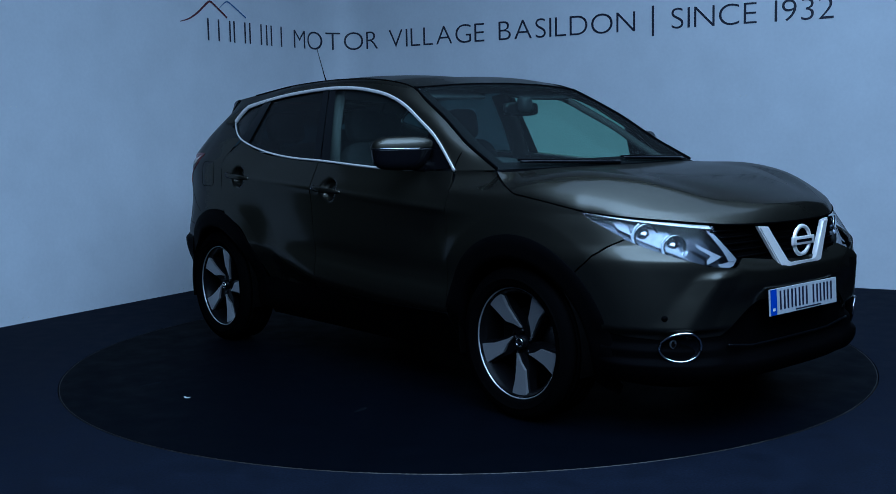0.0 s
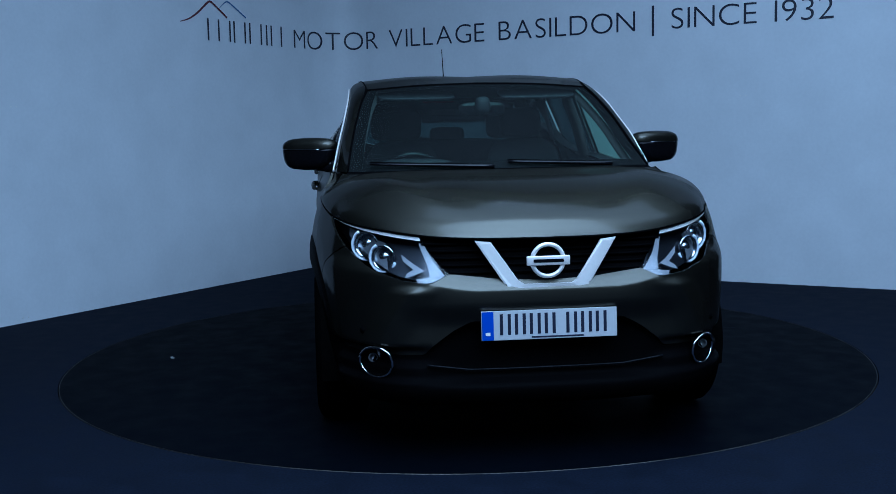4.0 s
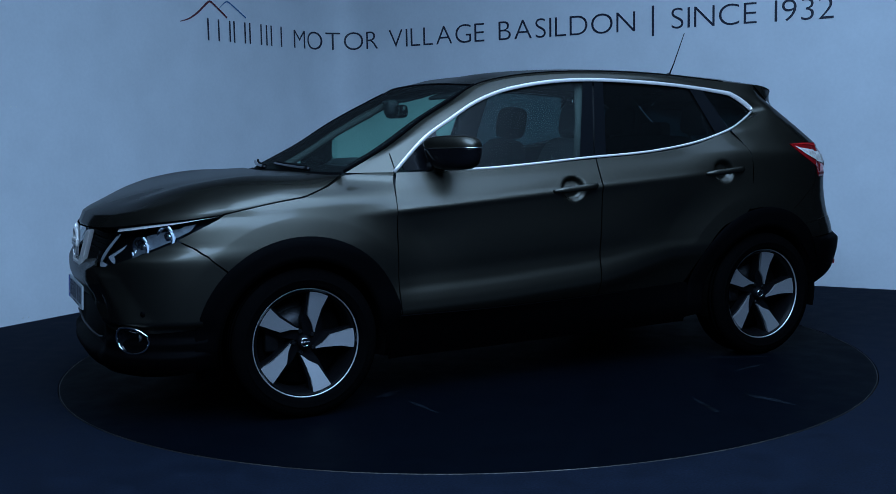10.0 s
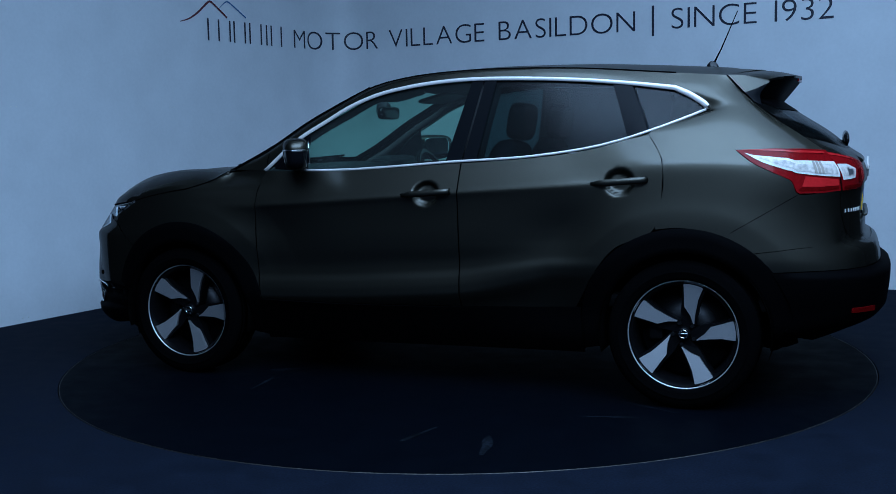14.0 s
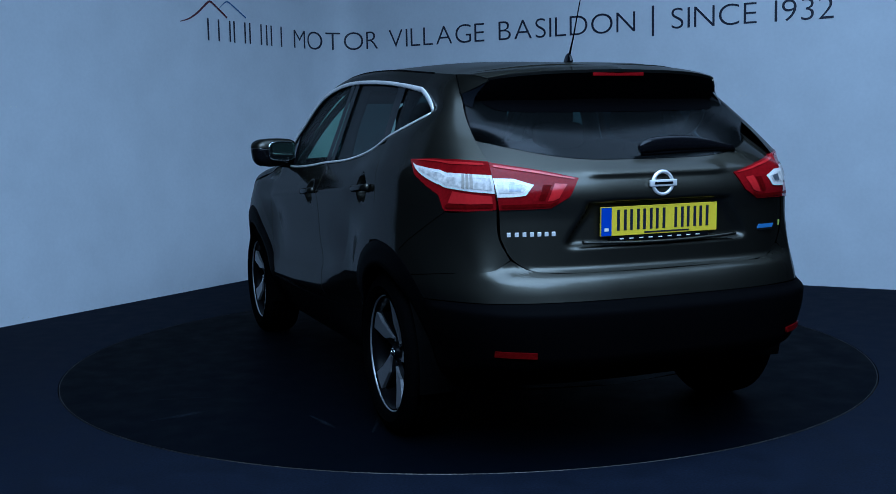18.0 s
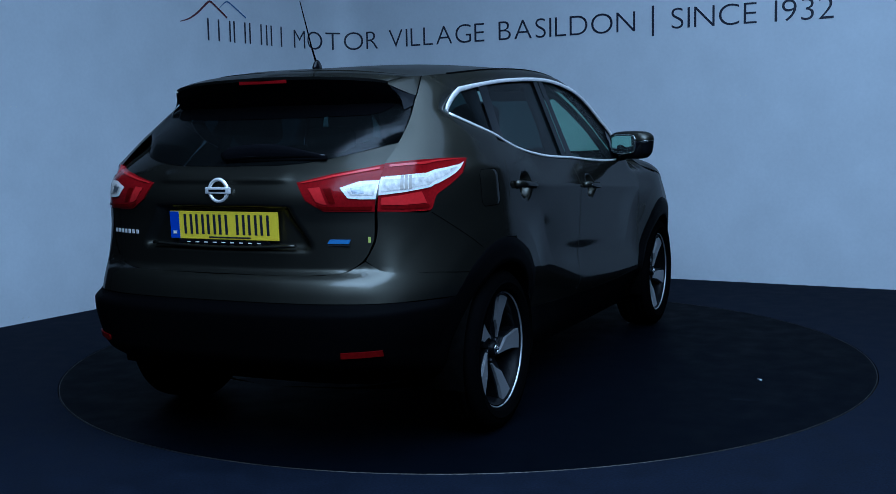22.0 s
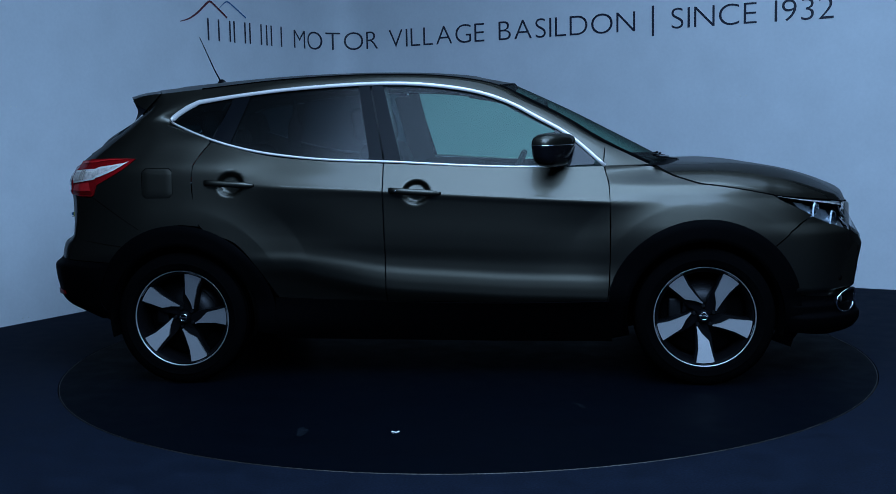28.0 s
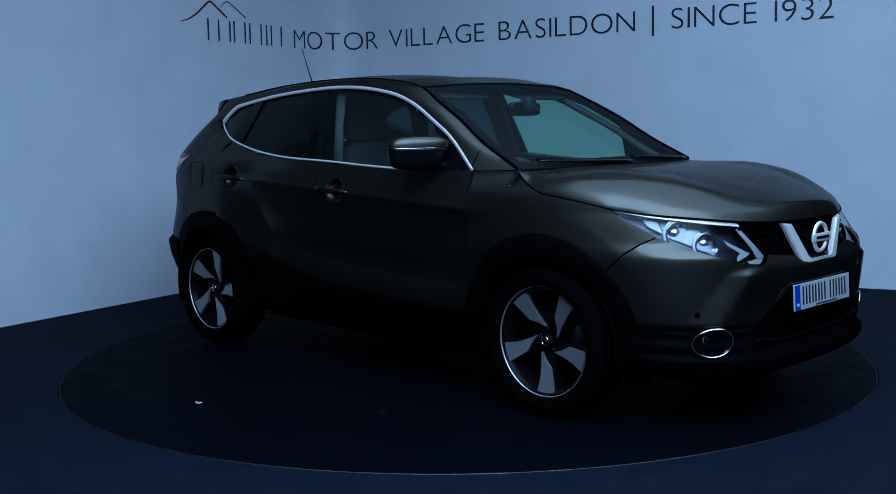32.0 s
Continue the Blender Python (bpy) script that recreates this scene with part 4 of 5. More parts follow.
# --- sills and wheel arches
sill = shell_rows(S((0.88, 0.20), (0.4, 0.20), (-0.85, 0.22)), S((0.86, 0.422), (0.40, 0.415), (-0.253, 0.422), (-0.84, 0.438)),
                  S((0.88, 0.20), (0.86, 0.422)), S((-0.85, 0.22), (-0.84, 0.438)), 40, 8, out=0.006)
both("sill", sill, TRIM, label="black textured plastic sill")
for x0, a0, a1 in ((AXLE, -22, 196), (-AXLE, -12, 196)):
    ring = []
    for r in (0.372, 0.375, 0.40, 0.44, 0.480, 0.483):
        row = []
        for i in range(45):
            a = radians(a0 + (a1 - a0) * i / 44)
            x, z = x0 + r * math.cos(a), HUB + r * math.sin(a)
            p = body(sx(x, max(z, 0.2)), max(z, 0.2))
            up = (0.004 if i < 30 else 0.001) if 0.373 < r < 0.481 else -0.03 if r < 0.373 else 0.0
            row.append((p[0], p[1] + up, z))
        ring.append(row)
    both("arch_cladding", ring, TRIM, thick=0.0, label="black textured plastic arch cladding")
    liner = []
    for y in (0.885, 0.62, 0.60):
        rr = 0.385 if y > 0.61 else 0.05
        liner.append([(x0 + rr * math.cos(radians(-15 + 210 * i / 30)), y - 0.02, HUB + rr * math.sin(radians(-15 + 210 * i / 30))) for i in range(31)])
    both("wheel_liner", liner, DARK, thick=0)

# --- underbody
bm = bmesh.new()
box_into(bm, (1.70, 1.50, 0.22), Matrix.Translation((0.0, 0, 0.33)), 0.03)
box_into(bm, (1.15, 1.14, 0.46), Matrix.Translation((1.45, 0, 0.50)), 0.03)
box_into(bm, (0.95, 1.14, 0.42), Matrix.Translation((-1.42, 0, 0.50)), 0.03)
part("underbody", bm, DARK, car)


# --- wheels
def spoke_outline(phase):
    pts = [(0.236, 83), (0.18, 82.5), (0.125, 82), (0.088, 64), (0.062, 41), (0.066, 38), (0.075, 45), (0.11, 55), (0.17, 61), (0.236, 61)]
    pts += [(0.241, 68), (0.241, 76)]
    return [(-r * math.cos(radians(a + phase)), r * math.sin(radians(a + phase))) for r, a in pts]


def wheel(phase):
    w = new("wheel")
    tagged(w, "black tyre on a five-spoke two-tone alloy rim")
    prof = [(0.225, -0.10), (0.232, -0.108), (0.26, -0.112), (0.30, -0.110), (0.325, -0.100), (0.338, -0.085)]
    for g in (-0.06, -0.02, 0.02, 0.06):
        prof += [(0.341, g - 0.014), (0.341, g - 0.005), (0.333, g - 0.004), (0.333, g + 0.004), (0.341, g + 0.005)]
    prof += [(0.338, 0.085), (0.325, 0.100), (0.30, 0.110), (0.292, 0.1105), (0.290, 0.113), (0.286, 0.113), (0.284, 0.111), (0.266, 0.110), (0.2545, 0.1025), (0.2500, 0.089)]
    part("tyre", lathe(prof, 72), RUBBER, w, "black road tyre")
    rim = part("rim", lathe([(0.05, -0.02), (0.20, -0.03), (0.215, -0.10), (0.228, -0.105), (0.222, -0.06), (0.214, 0.0), (0.222, 0.06), (0.232, 0.079), (0.2375, 0.085)], 72),
               RIMBLACK, w, "gloss black alloy barrel")
    part("rim_lip", lathe([(0.2425, 0.0850), (0.2442, 0.0902), (0.2474, 0.0905), (0.2490, 0.088), (0.247, 0.082)], 96), ALLOY, w, "bright machined rim edge")
    for k in range(5):
        bm = prism(spoke_outline(phase + 72 * k), 0.020)
        for v in bm.verts:
            x, z, d = v.co
            r = math.hypot(x, z)
            a = radians(70 + phase + 72 * k)
            along = -x * math.cos(a) + z * math.sin(a)
            v.co = (x, 0.052 + 0.028 * (along - 0.05) / 0.19 - d, z)
        bmesh.ops.recalc_face_normals(bm, faces=bm.faces[:])
        sp = part("spoke", bm, ALLOY, w, "machined silver alloy spoke", smooth=False)
        # dark web that carries the bright face
        a = radians(72 * k + phase)
        web = [(0.02, 95), (0.10, 92), (0.17, 86), (0.232, 86), (0.232, 58), (0.17, 57), (0.10, 47), (0.05, 20)]
        bm = prism([(-r * math.cos(radians(t) + a), r * math.sin(radians(t) + a)) for r, t in web], 0.045)
        for v in bm.verts:
            x, z, d = v.co
            v.co = (x, 0.040 + 0.022 * ease(0.06, 0.24, math.hypot(x, z)) - d, z)
        bmesh.ops.recalc_face_normals(bm, faces=bm.faces[:])
        part("spoke_web", bm, RIMBLACK, w, smooth=False)
        an = radians(72 * k + phase + 108)
        part("wheel_nut", nut(-0.05 * math.cos(an), 0.05 * math.sin(an)), BRAKE, w, "steel wheel nut", smooth=False)
    cap = part("centre_cap", lathe([(0.0, 0.068), (0.022, 0.067), (0.030, 0.062), (0.032, 0.03)], 32), RIMBLACK, w)
    part("cap_ring", lathe([(0.015, 0.068), (0.016, 0.071), (0.020, 0.071), (0.021, 0.067)], 32), CHROME, cap, "chrome ring on the cap")
    part("cap_bar", box((0.044, 0.004, 0.008), Matrix.Translation((0, 0.070, 0)), 0.001), CHROME, cap)
    part("brake_disc", lathe([(0.06, -0.018), (0.15, -0.018), (0.15, -0.032), (0.06, -0.032)], 48), BRAKE, w, "grey steel brake disc")
    bm = bmesh.new()
    box_into(bm, (0.07, 0.05, 0.13), Matrix.Translation((0.135, -0.02, 0.02)), 0.012)
    part("brake_caliper", bm, BRAKE, w)
    w.parent = car
    return w


def nut(x, z):
    bm = lathe([(0.0001, 0.052), (0.008, 0.052), (0.010, 0.049), (0.010, 0.02)], 6)
    bm.transform(Matrix.Translation((x, 0, z)))
    return bm


for x, y, phase in ((AXLE, 0.778, 0.0), (-AXLE, 0.778, 6.5), (-AXLE, -0.778, 2.0), (AXLE, -0.778, -16.4)):
    w = wheel(phase)
    w.matrix_local = pose(x, y, HUB, 0, 0, 0 if y > 0 else 180)


# ---------------------------------------------------------------- lamps, trim and cabin of the car
def rounded(size, m=None, e=0.45, n=20, k=14, taper=0.0):
    """A box with full round corners (superellipsoid); taper narrows it towards +z."""
    def pw(c, p):
        return math.copysign(abs(c) ** p, c)
    bm = bmesh.new()
    rings = []
    for j in range(1, k):
        a = -math.pi / 2 + math.pi * j / k
        ring = []
        for i in range(n):
            b = 2 * math.pi * i / n
            z = pw(math.sin(a), e)
            w = pw(math.cos(a), e) * (1 - taper * (z + 1) / 2)
            ring.append(bm.verts.new((w * pw(math.cos(b), e) * size[0] / 2, w * pw(math.sin(b), e) * size[1] / 2, z * size[2] / 2)))
        rings.append(ring)
    lo, hi = bm.verts.new((0, 0, -size[2] / 2)), bm.verts.new((0, 0, size[2] / 2))
    for a, b in zip(rings, rings[1:]):
        for i in range(n):
            bm.faces.new((a[i], a[(i + 1) % n], b[(i + 1) % n], b[i]))
    for i in range(n):
        bm.faces.new((rings[0][(i + 1) % n], rings[0][i], lo))
        bm.faces.new((rings[-1][i], rings[-1][(i + 1) % n], hi))
    bmesh.ops.recalc_face_normals(bm, faces=bm.faces[:])
    if m:
        bm.transform(m)
    return bm


def shifted(rows, d):
    return [[(p[0] + d[0], p[1] + d[1], p[2] + d[2]) for p in row] for row in rows]


def two(name, rows, material, parents, thick=0.0, label="", smooth=True):
    """A patch for each side under its own parent."""
    return [part(name, flip_out(sheet(rows, thick, mirror=m), (0, 0, 0.7)), material, parents[m], label, smooth) for m in (False, True)]


# headlamps
head_low = [body(*p) for p in NOSE_TOP[2:]]
head_top = [(2.098, 0.395, 0.868), (2.068, 0.445, 0.872), (1.955, 0.615, 0.892), (1.80, 0.737, 0.911), (1.70, 0.785, 0.925), (1.657, 0.805, 0.9285)]
head = coons(head_low, head_top, [head_low[0], head_top[0]], [head_low[-1], head_top[-1]], 40, 14)
# the lamp's inner end leans outwards at the top
head = [[sample(head, 0.0 + (0.14 * j / 14) * (1 - i / 40) + i / 40 * 1.0, j / 14) for i in range(41)] for j in range(15)]
LAMPS = []
for mirror in (False, True):
    LAMPS.append(part("headlamp", flip_out(sheet(shifted(head, (-0.055, -0.030, 0.0)), 0, mirror=mirror), (0, 0, 0.7)), HOUSING, car, "headlamp with two round units behind a clear lens"))
for ob in two("lens", head, LENS, LAMPS, label="clear lamp lens"):
    ob.visible_shadow = False
two("trim_edge", inset(head, [(0.02, 0.90), (0.5, 0.90), (0.96, 0.90)], [(0.02, 0.985), (0.5, 0.985), (0.97, 0.985)], 30, 1, -0.004), SATIN, LAMPS)
DRL = mat("running_light_guide", (0.82, 0.88, 0.96), 0.3)
two("light_guide", inset(head, [(0.012, 0.06), (0.012, 0.45), (0.012, 0.88)], [(0.085, 0.19), (0.060, 0.45), (0.052, 0.88)], 16, 2, -0.020), GUIDE, LAMPS, label="pale arrow-shaped light guide")
two("light_guide", inset(head, [(0.012, 0.06), (0.17, 0.07)], [(0.085, 0.19), (0.17, 0.14)], 10, 2, -0.022), GUIDE, LAMPS)
two("chevron", inset(head, [(0.095, 0.33), (0.215, 0.60)], [(0.165, 0.33), (0.215, 0.47)], 8, 3, -0.026), GUIDE, LAMPS, label="small pale chevron")
two("chevron", inset(head, [(0.095, 0.33), (0.235, 0.12)], [(0.165, 0.33), (0.215, 0.22)], 8, 3, -0.026), GUIDE, LAMPS, label="small pale chevron")
two("reflector_panel", inset(head, [(0.655, 0.38), (0.745, 0.50)], [(0.655, 0.86), (0.765, 0.86)], 8, 5, -0.030), BRIGHT, LAMPS, label="bright reflector facet")
two("reflector_panel", inset(head, [(0.34, 0.20), (0.64, 0.36)], [(0.34, 0.80), (0.64, 0.87)], 14, 6, -0.042), BRIGHT, LAMPS, label="bright reflector behind the units")
for (u, v, r) in ((0.37, 0.45, 0.050), (0.55, 0.56, 0.054)):
    for mirror in (False, True):
        c = Vector(sample(head, u, v, -0.042))
        if mirror:
            c.y = -c.y
        aim = Matrix.Rotation(radians(-28 if mirror else 28), 4, "Z")
        m = Matrix.Translation(c) @ aim
        bm = lathe([(r, 0.004), (r * 0.98, 0.010), (r * 0.86, 0.010), (r * 0.78, -0.010), (r * 0.62, -0.022)], 32, "X")
        bm.transform(m)
        unit = part("lamp_unit", bm, REFLECTOR, LAMPS[mirror], "bright round reflector bowl")
        bm = lathe([(0.0, 0.006), (r * 0.3, 0.002), (r * 0.52, -0.008), (r * 0.62, -0.022)], 32, "X")
        bm.transform(m)
        part("projector", bm, REFLECTOR, unit)
        # C-shaped guide round the lower outer half
        pts = []
        for i in range(19):
            a = radians(-160 + 220 * i / 18)
            q = Vector((0.008, (math.cos(a) * r * 1.12) * (-1 if mirror else 1), math.sin(a) * r * 1.12))
            pts.append(m @ q)
        part("light_ring", tube(pts, 0.0050, 8), DRL, unit, "white light guide round the unit")

# bright grille bow, emblem, grille bars
bow = [(0.272, 0.858), (0.148, 0.668), (0.120, 0.655), (-0.120, 0.655), (-0.148, 0.668), (-0.272, 0.858), (-0.212, 0.852), (-0.112, 0.706), (-0.090, 0.694), (0.090, 0.694), (0.112, 0.706), (0.212, 0.852)]


def front_plate(outline, lift, depth):
    """A plate that follows the nose: its outline in y and z."""
    bm = prism(outline, depth)
    for v in bm.verts:
        y, z, d = v.co
        v.co = (2.190 - 0.30 * max(0, abs(y) - 0.05) ** 1.6 + lift + d - 0.10 * (z - 0.75) , y, z)
    bmesh.ops.recalc_face_normals(bm, faces=bm.faces[:])
    return bm


bm = front_plate(bow, -0.026, 0.024)
bmesh.ops.bevel(bm, geom=[e for e in bm.edges if e.calc_length() > 0.03], offset=0.005, segments=2, affect="EDGES")
part("grille_bow", bm, SATIN, car, "V-shaped bright chrome grille bow", smooth=False)
for z in (0.735, 0.762, 0.789, 0.816, 0.843):
    half = 0.37 + (z - 0.735) * 0.9
    pts = [(body(sy(abs(y), z), z)[0] - 0.022, y, z) for y in np.linspace(-half, half, 25)]
    part("grille_bar", tube(pts, 0.005, 6), TRIM, car)
emblem = lathe([(0.052, 0.0), (0.054, 0.010), (0.066, 0.010), (0.069, 0.0)], 40, "X")
emblem.transform(Matrix.Translation((2.180, 0, 0.781)))
em = part("emblem", emblem, SATIN, car, "round chrome emblem")
part("emblem_bar", box((0.012, 0.166, 0.036), Matrix.Translation((2.189, 0, 0.781)), 0.004), SATIN, em)
part("emblem_mark", box((0.002, 0.115, 0.012), Matrix.Translation((2.1958, 0, 0.781))), GLOSS, em, smooth=False)
rear_em = lathe([(0.036, 0.0), (0.038, -0.008), (0.047, -0.008), (0.050, 0.0)], 40, "X")
rear_em.transform(Matrix.Translation((-2.082, 0, 1.060)))
em = part("emblem", rear_em, SATIN, tailgate, "round chrome emblem")
part("emblem_bar", box((0.010, 0.118, 0.026), Matrix.Translation((-2.088, 0, 1.060)), 0.003), SATIN, em)
part("emblem_mark", box((0.002, 0.08, 0.009), Matrix.Translation((-2.0935, 0, 1.060))), GLOSS, em, smooth=False)


# number plates: the characters are plain bars
def number_plate(m, face, owner, label):
    pl = part("number_plate", box((0.008, 0.520, 0.111), m, 0.002), face, owner, label, smooth=False)
    part("plate_band", box((0.002, 0.044, 0.107), m @ Matrix.Translation((0.0050, -0.236, 0))), PLATE_B, pl, smooth=False)
    part("band_mark", box((0.001, 0.018, 0.012), m @ Matrix.Translation((0.0066, -0.236, -0.030))), WHITELENS, pl, smooth=False)
    y = -0.190
    for i in range(7):
        for dy in (0.006, 0.036):
            part("plate_bar", box((0.001, 0.012, 0.079), m @ Matrix.Translation((0.0046, y + dy, 0.004))), INK, pl, smooth=False)
        y += 0.057 if i != 3 else 0.083
    part("plate_line", box((0.001, 0.20, 0.006), m @ Matrix.Translation((0.0046, 0.03, -0.047))), INK, pl, smooth=False)
    return pl


front_m = Matrix.Translation((2.197, 0, 0.541)) @ Matrix.Rotation(radians(-3), 4, "Y")
number_plate(front_m, PLATE_W, car, "white front number plate with dark bars")
rear_m = Matrix.Translation((-2.062, 0, 0.921)) @ Matrix.Rotation(math.pi, 4, "Z") @ Matrix.Rotation(radians(2), 4, "Y")
number_plate(rear_m, PLATE_Y, tailgate, "yellow rear number plate with dark bars")
part("plate_holder", box((0.012, 0.44, 0.016), Matrix.Translation((-2.060, 0, 0.854)), 0.003), GLOSS, tailgate, smooth=False)
for y in np.linspace(-0.17, 0.17, 9):
    part("holder_mark", box((0.001, 0.018, 0.004), Matrix.Translation((-2.0668, y, 0.854))), WHITELENS, tailgate, smooth=False)
part("handle_strip", tube([(-2.062 - 0.018 * math.cos(y * 2.6), y, 0.838 + 0.10 * y * y) for y in np.linspace(-0.34, 0.34, 25)], 0.007, 8, flat=1.6), PAINT, tailgate)
# model name as plain marks, blue badge
y = 0.616
for i in range(7):
    part("name_mark", box((0.004, 0.015, 0.017), Matrix.Translation((body(sy(y - 0.0095, 0.886, True), 0.886)[0] - 0.001, y - 0.0095, 0.886)) @ Matrix.Rotation(radians(-14), 4, "Z"), 0.002), SATIN, tailgate, smooth=False)
    y -= 0.0262
bm = prism([(-0.045, -0.007), (0.040, -0.007), (0.048, 0.009), (-0.035, 0.009)], 0.004,
           Matrix.Translation((body(sy(0.512, 0.866, True), 0.866)[0] - 0.003, -0.512, 0.866)) @ Matrix.Rotation(radians(10), 4, "Z") @ Matrix(((0, 0, -1, 0), (-1, 0, 0, 0), (0, 1, 0, 0), (0, 0, 0, 1))))
badge = part("side_badge", bm, BADGE_BLUE, tailgate, "small blue badge", smooth=False)
part("badge_edge", box((0.003, 0.086, 0.004), Matrix.Translation((body(sy(0.512, 0.853, True), 0.853)[0] - 0.004, -0.512, 0.853)) @ Matrix.Rotation(radians(10), 4, "Z")), CHROME, badge, smooth=False)

STICKER = mat("yellow_green_sticker", (0.45, 0.50, 0.08), 0.5, grain=0.1, scale=200)
part("sticker", box((0.003, 0.010, 0.022), Matrix.Translation((body(sy(0.618, 0.872, True), 0.872)[0] - 0.002, -0.618, 0.872)) @ Matrix.Rotation(radians(25), 4, "Z"), 0.001), STICKER, tailgate, "tiny yellow-green sticker", smooth=False)

# fog lamps
FOGS = []
for mirror in (False, True):
    g = -1 if mirror else 1
    ring, face = [], []
    bm = bmesh.new()
    loops = []
    for k, (rad, deep) in enumerate(((1.0, 0.010), (0.96, 0.0), (0.7, -0.03), (0.3, -0.045))):
        loop = []
        for i in range(36):
            a = 2 * math.pi * i / 36
            yy, zz = 0.652 + 0.060 * rad * math.cos(a), 0.392 + 0.060 * rad * math.sin(a)
            lo, hi = body(sy(yy, 0.345), 0.345)[0], body(sy(yy, 0.470), 0.470)[0]
            q = (lo + (hi - lo) * (zz - 0.345) / 0.125 + deep, g * yy, zz)
            if k == 0:
                ring.append(q)
            loop.append(bm.verts.new(q))
        loops.append(loop)
    for a, b in zip(loops, loops[1:]):
        for i in range(36):
            bm.faces.new((a[i], a[(i + 1) % 36], b[(i + 1) % 36], b[i]))
    bm.faces.new(loops[-1])
    fog = part("fog_lamp", flip_out(bm, (0, 0, 0.4)), GLOSS, car, "round fog lamp in a chrome ring")
    FOGS.append(fog)
    part("chrome_ring", tube(ring, 0.0055, 8, closed=True), CHROME, fog, "thin chrome ring")
    bm = lathe([(0.0, -0.012), (0.010, -0.010), (0.017, 0.0), (0.019, 0.004), (0.015, 0.004)], 20, "X")
    bm.transform(Matrix.Translation((body(sy(0.662, 0.47), 0.47)[0] - 0.040, g * 0.662, 0.403)))
    part("bulb_lens", bm, BOWL, fog, "small silver bulb reflector")
for yz in (0.365,):
    pts = [(body(sy(abs(y), yz), yz)[0] - 0.028 * (1 - ease(0.3, 0.5, abs(y))) + 0.002, y, yz + 0.14 * max(0, abs(y) - 0.30)) for y in np.linspace(-0.46, 0.46, 41)]
    part("lower_grille_bar", tube(pts, 0.0045, 8), PILLAR, car)
for g in (1, -1):
    bm = lathe([(0.0001, 0.006), (0.010, 0.005), (0.013, 0.0)], 16, "X")
    p = body(sy(0.70, 0.51), 0.51)
    bm.transform(Matrix.Translation((p[0] + 0.002, g * p[1], p[2])) @ Matrix.Rotation(g * radians(48), 4, "Z"))
    part("parking_sensor", bm, TRIM, car)

# tail lamps
tl_top = [body(*S(QTOP[-1])[0]), (-1.68, 0.790, 1.168), (-1.81, 0.735, 1.165), (-1.905, 0.645, 1.155)]
tl_low = [body(*p) for p in S(*QLAMP) + S(("r", 0.645, 0.978))]
tail_out = coons(tl_low, tl_top, [tl_low[0], tl_top[0]], [tl_low[-1], body(sy(0.645, 1.07, True), 1.07), tl_top[-1]], 36, 14, smooth=False)
tail_out = [[sample(tail_out, i / 36, j / 14, 0.004) for i in range(37)] for j in range(15)]
tail_in = shell_rows(S(("r", 0.637, 0.978), ("r", 0.46, 0.982), ("r", 0.39, 1.022)), S(("r", 0.637, 1.150), ("r", 0.48, 1.118), ("r", 0.345, 1.088)),
                     S(("r", 0.637, 0.978), ("r", 0.637, 1.150)), S(("r", 0.39, 1.022), ("r", 0.345, 1.088)), 24, 12, out=0.005, smooth=False)
OUTER = both("tail_lamp", tail_out, REDLENS, thick=0.02, label="red and white wrap-round tail lamp")
INNER = both("tail_lamp", tail_in, REDLENS, tailgate, thick=0.02, label="red and white tail lamp on the tailgate")
two("white_lens", inset(tail_out, [(0.08, 0.42), (0.24, 0.25), (0.46, 0.26), (0.60, 0.42), (1.0, 0.31)], [(0.08, 0.47), (0.26, 0.60), (0.46, 0.66), (0.62, 0.72), (1.0, 0.68)], 40, 6, 0.004), WHITELENS, OUTER, label="clear white lens band")
two("lens_bowl", inset(tail_out, [(0.20, 0.40), (0.46, 0.36), (0.62, 0.47), (0.98, 0.37)], [(0.22, 0.49), (0.46, 0.57), (0.62, 0.63), (0.98, 0.62)], 30, 4, 0.0055), LENSBOWL, OUTER, label="grey bowl behind the white lens")
for u0 in (0.74, 0.775, 0.81):
    two("bulb_window", inset(tail_out, [(u0, 0.42), (u0 + 0.026, 0.41)], [(u0, 0.69), (u0 + 0.026, 0.69)], 3, 5, 0.0065), AMBER, OUTER)
two("white_lens", inset(tail_in, [(0.0, 0.27), (0.20, 0.29), (0.36, 0.33)], [(0.0, 0.66), (0.24, 0.70), (0.47, 0.60)], 14, 6, 0.004), WHITELENS, INNER, label="clear white lens band")
two("lens_bowl", inset(tail_in, [(0.03, 0.36), (0.20, 0.37), (0.33, 0.40)], [(0.03, 0.58), (0.22, 0.62), (0.40, 0.55)], 12, 4, 0.0055), LENSBOWL, INNER)
two("reflector_bowl", inset(tail_in, [(0.16, 0.40), (0.30, 0.42)], [(0.18, 0.57), (0.34, 0.56)], 8, 4, 0.0065), BOWL, INNER)
REDLINE = mat("bright_red_lens", (0.42, 0.012, 0.014), 0.2, coat=0.5, grain=0.1, scale=90)
for rows, owner in ((tail_out, OUTER), (tail_in, INNER)):
    two("lens_line", inset(rows, [(0.05, 0.90), (0.95, 0.90)], [(0.05, 0.95), (0.95, 0.95)], 20, 1, 0.003), REDLINE, owner)
two("lens_core", inset(tail_out, [(0.60, 0.05), (0.98, 0.05)], [(0.62, 0.12), (0.98, 0.10)], 12, 2, 0.003), DEEPRED, OUTER)
two("lens_core", inset(tail_out, [(0.63, 0.14), (0.80, 0.13), (0.98, 0.12)], [(0.66, 0.36), (0.80, 0.32), (0.98, 0.26)], 12, 4, 0.003), REDLINE, OUTER)
two("lens_core", inset(tail_in, [(0.04, 0.04), (0.80, 0.05)], [(0.04, 0.12), (0.80, 0.14)], 14, 2, 0.003), DEEPRED, INNER)
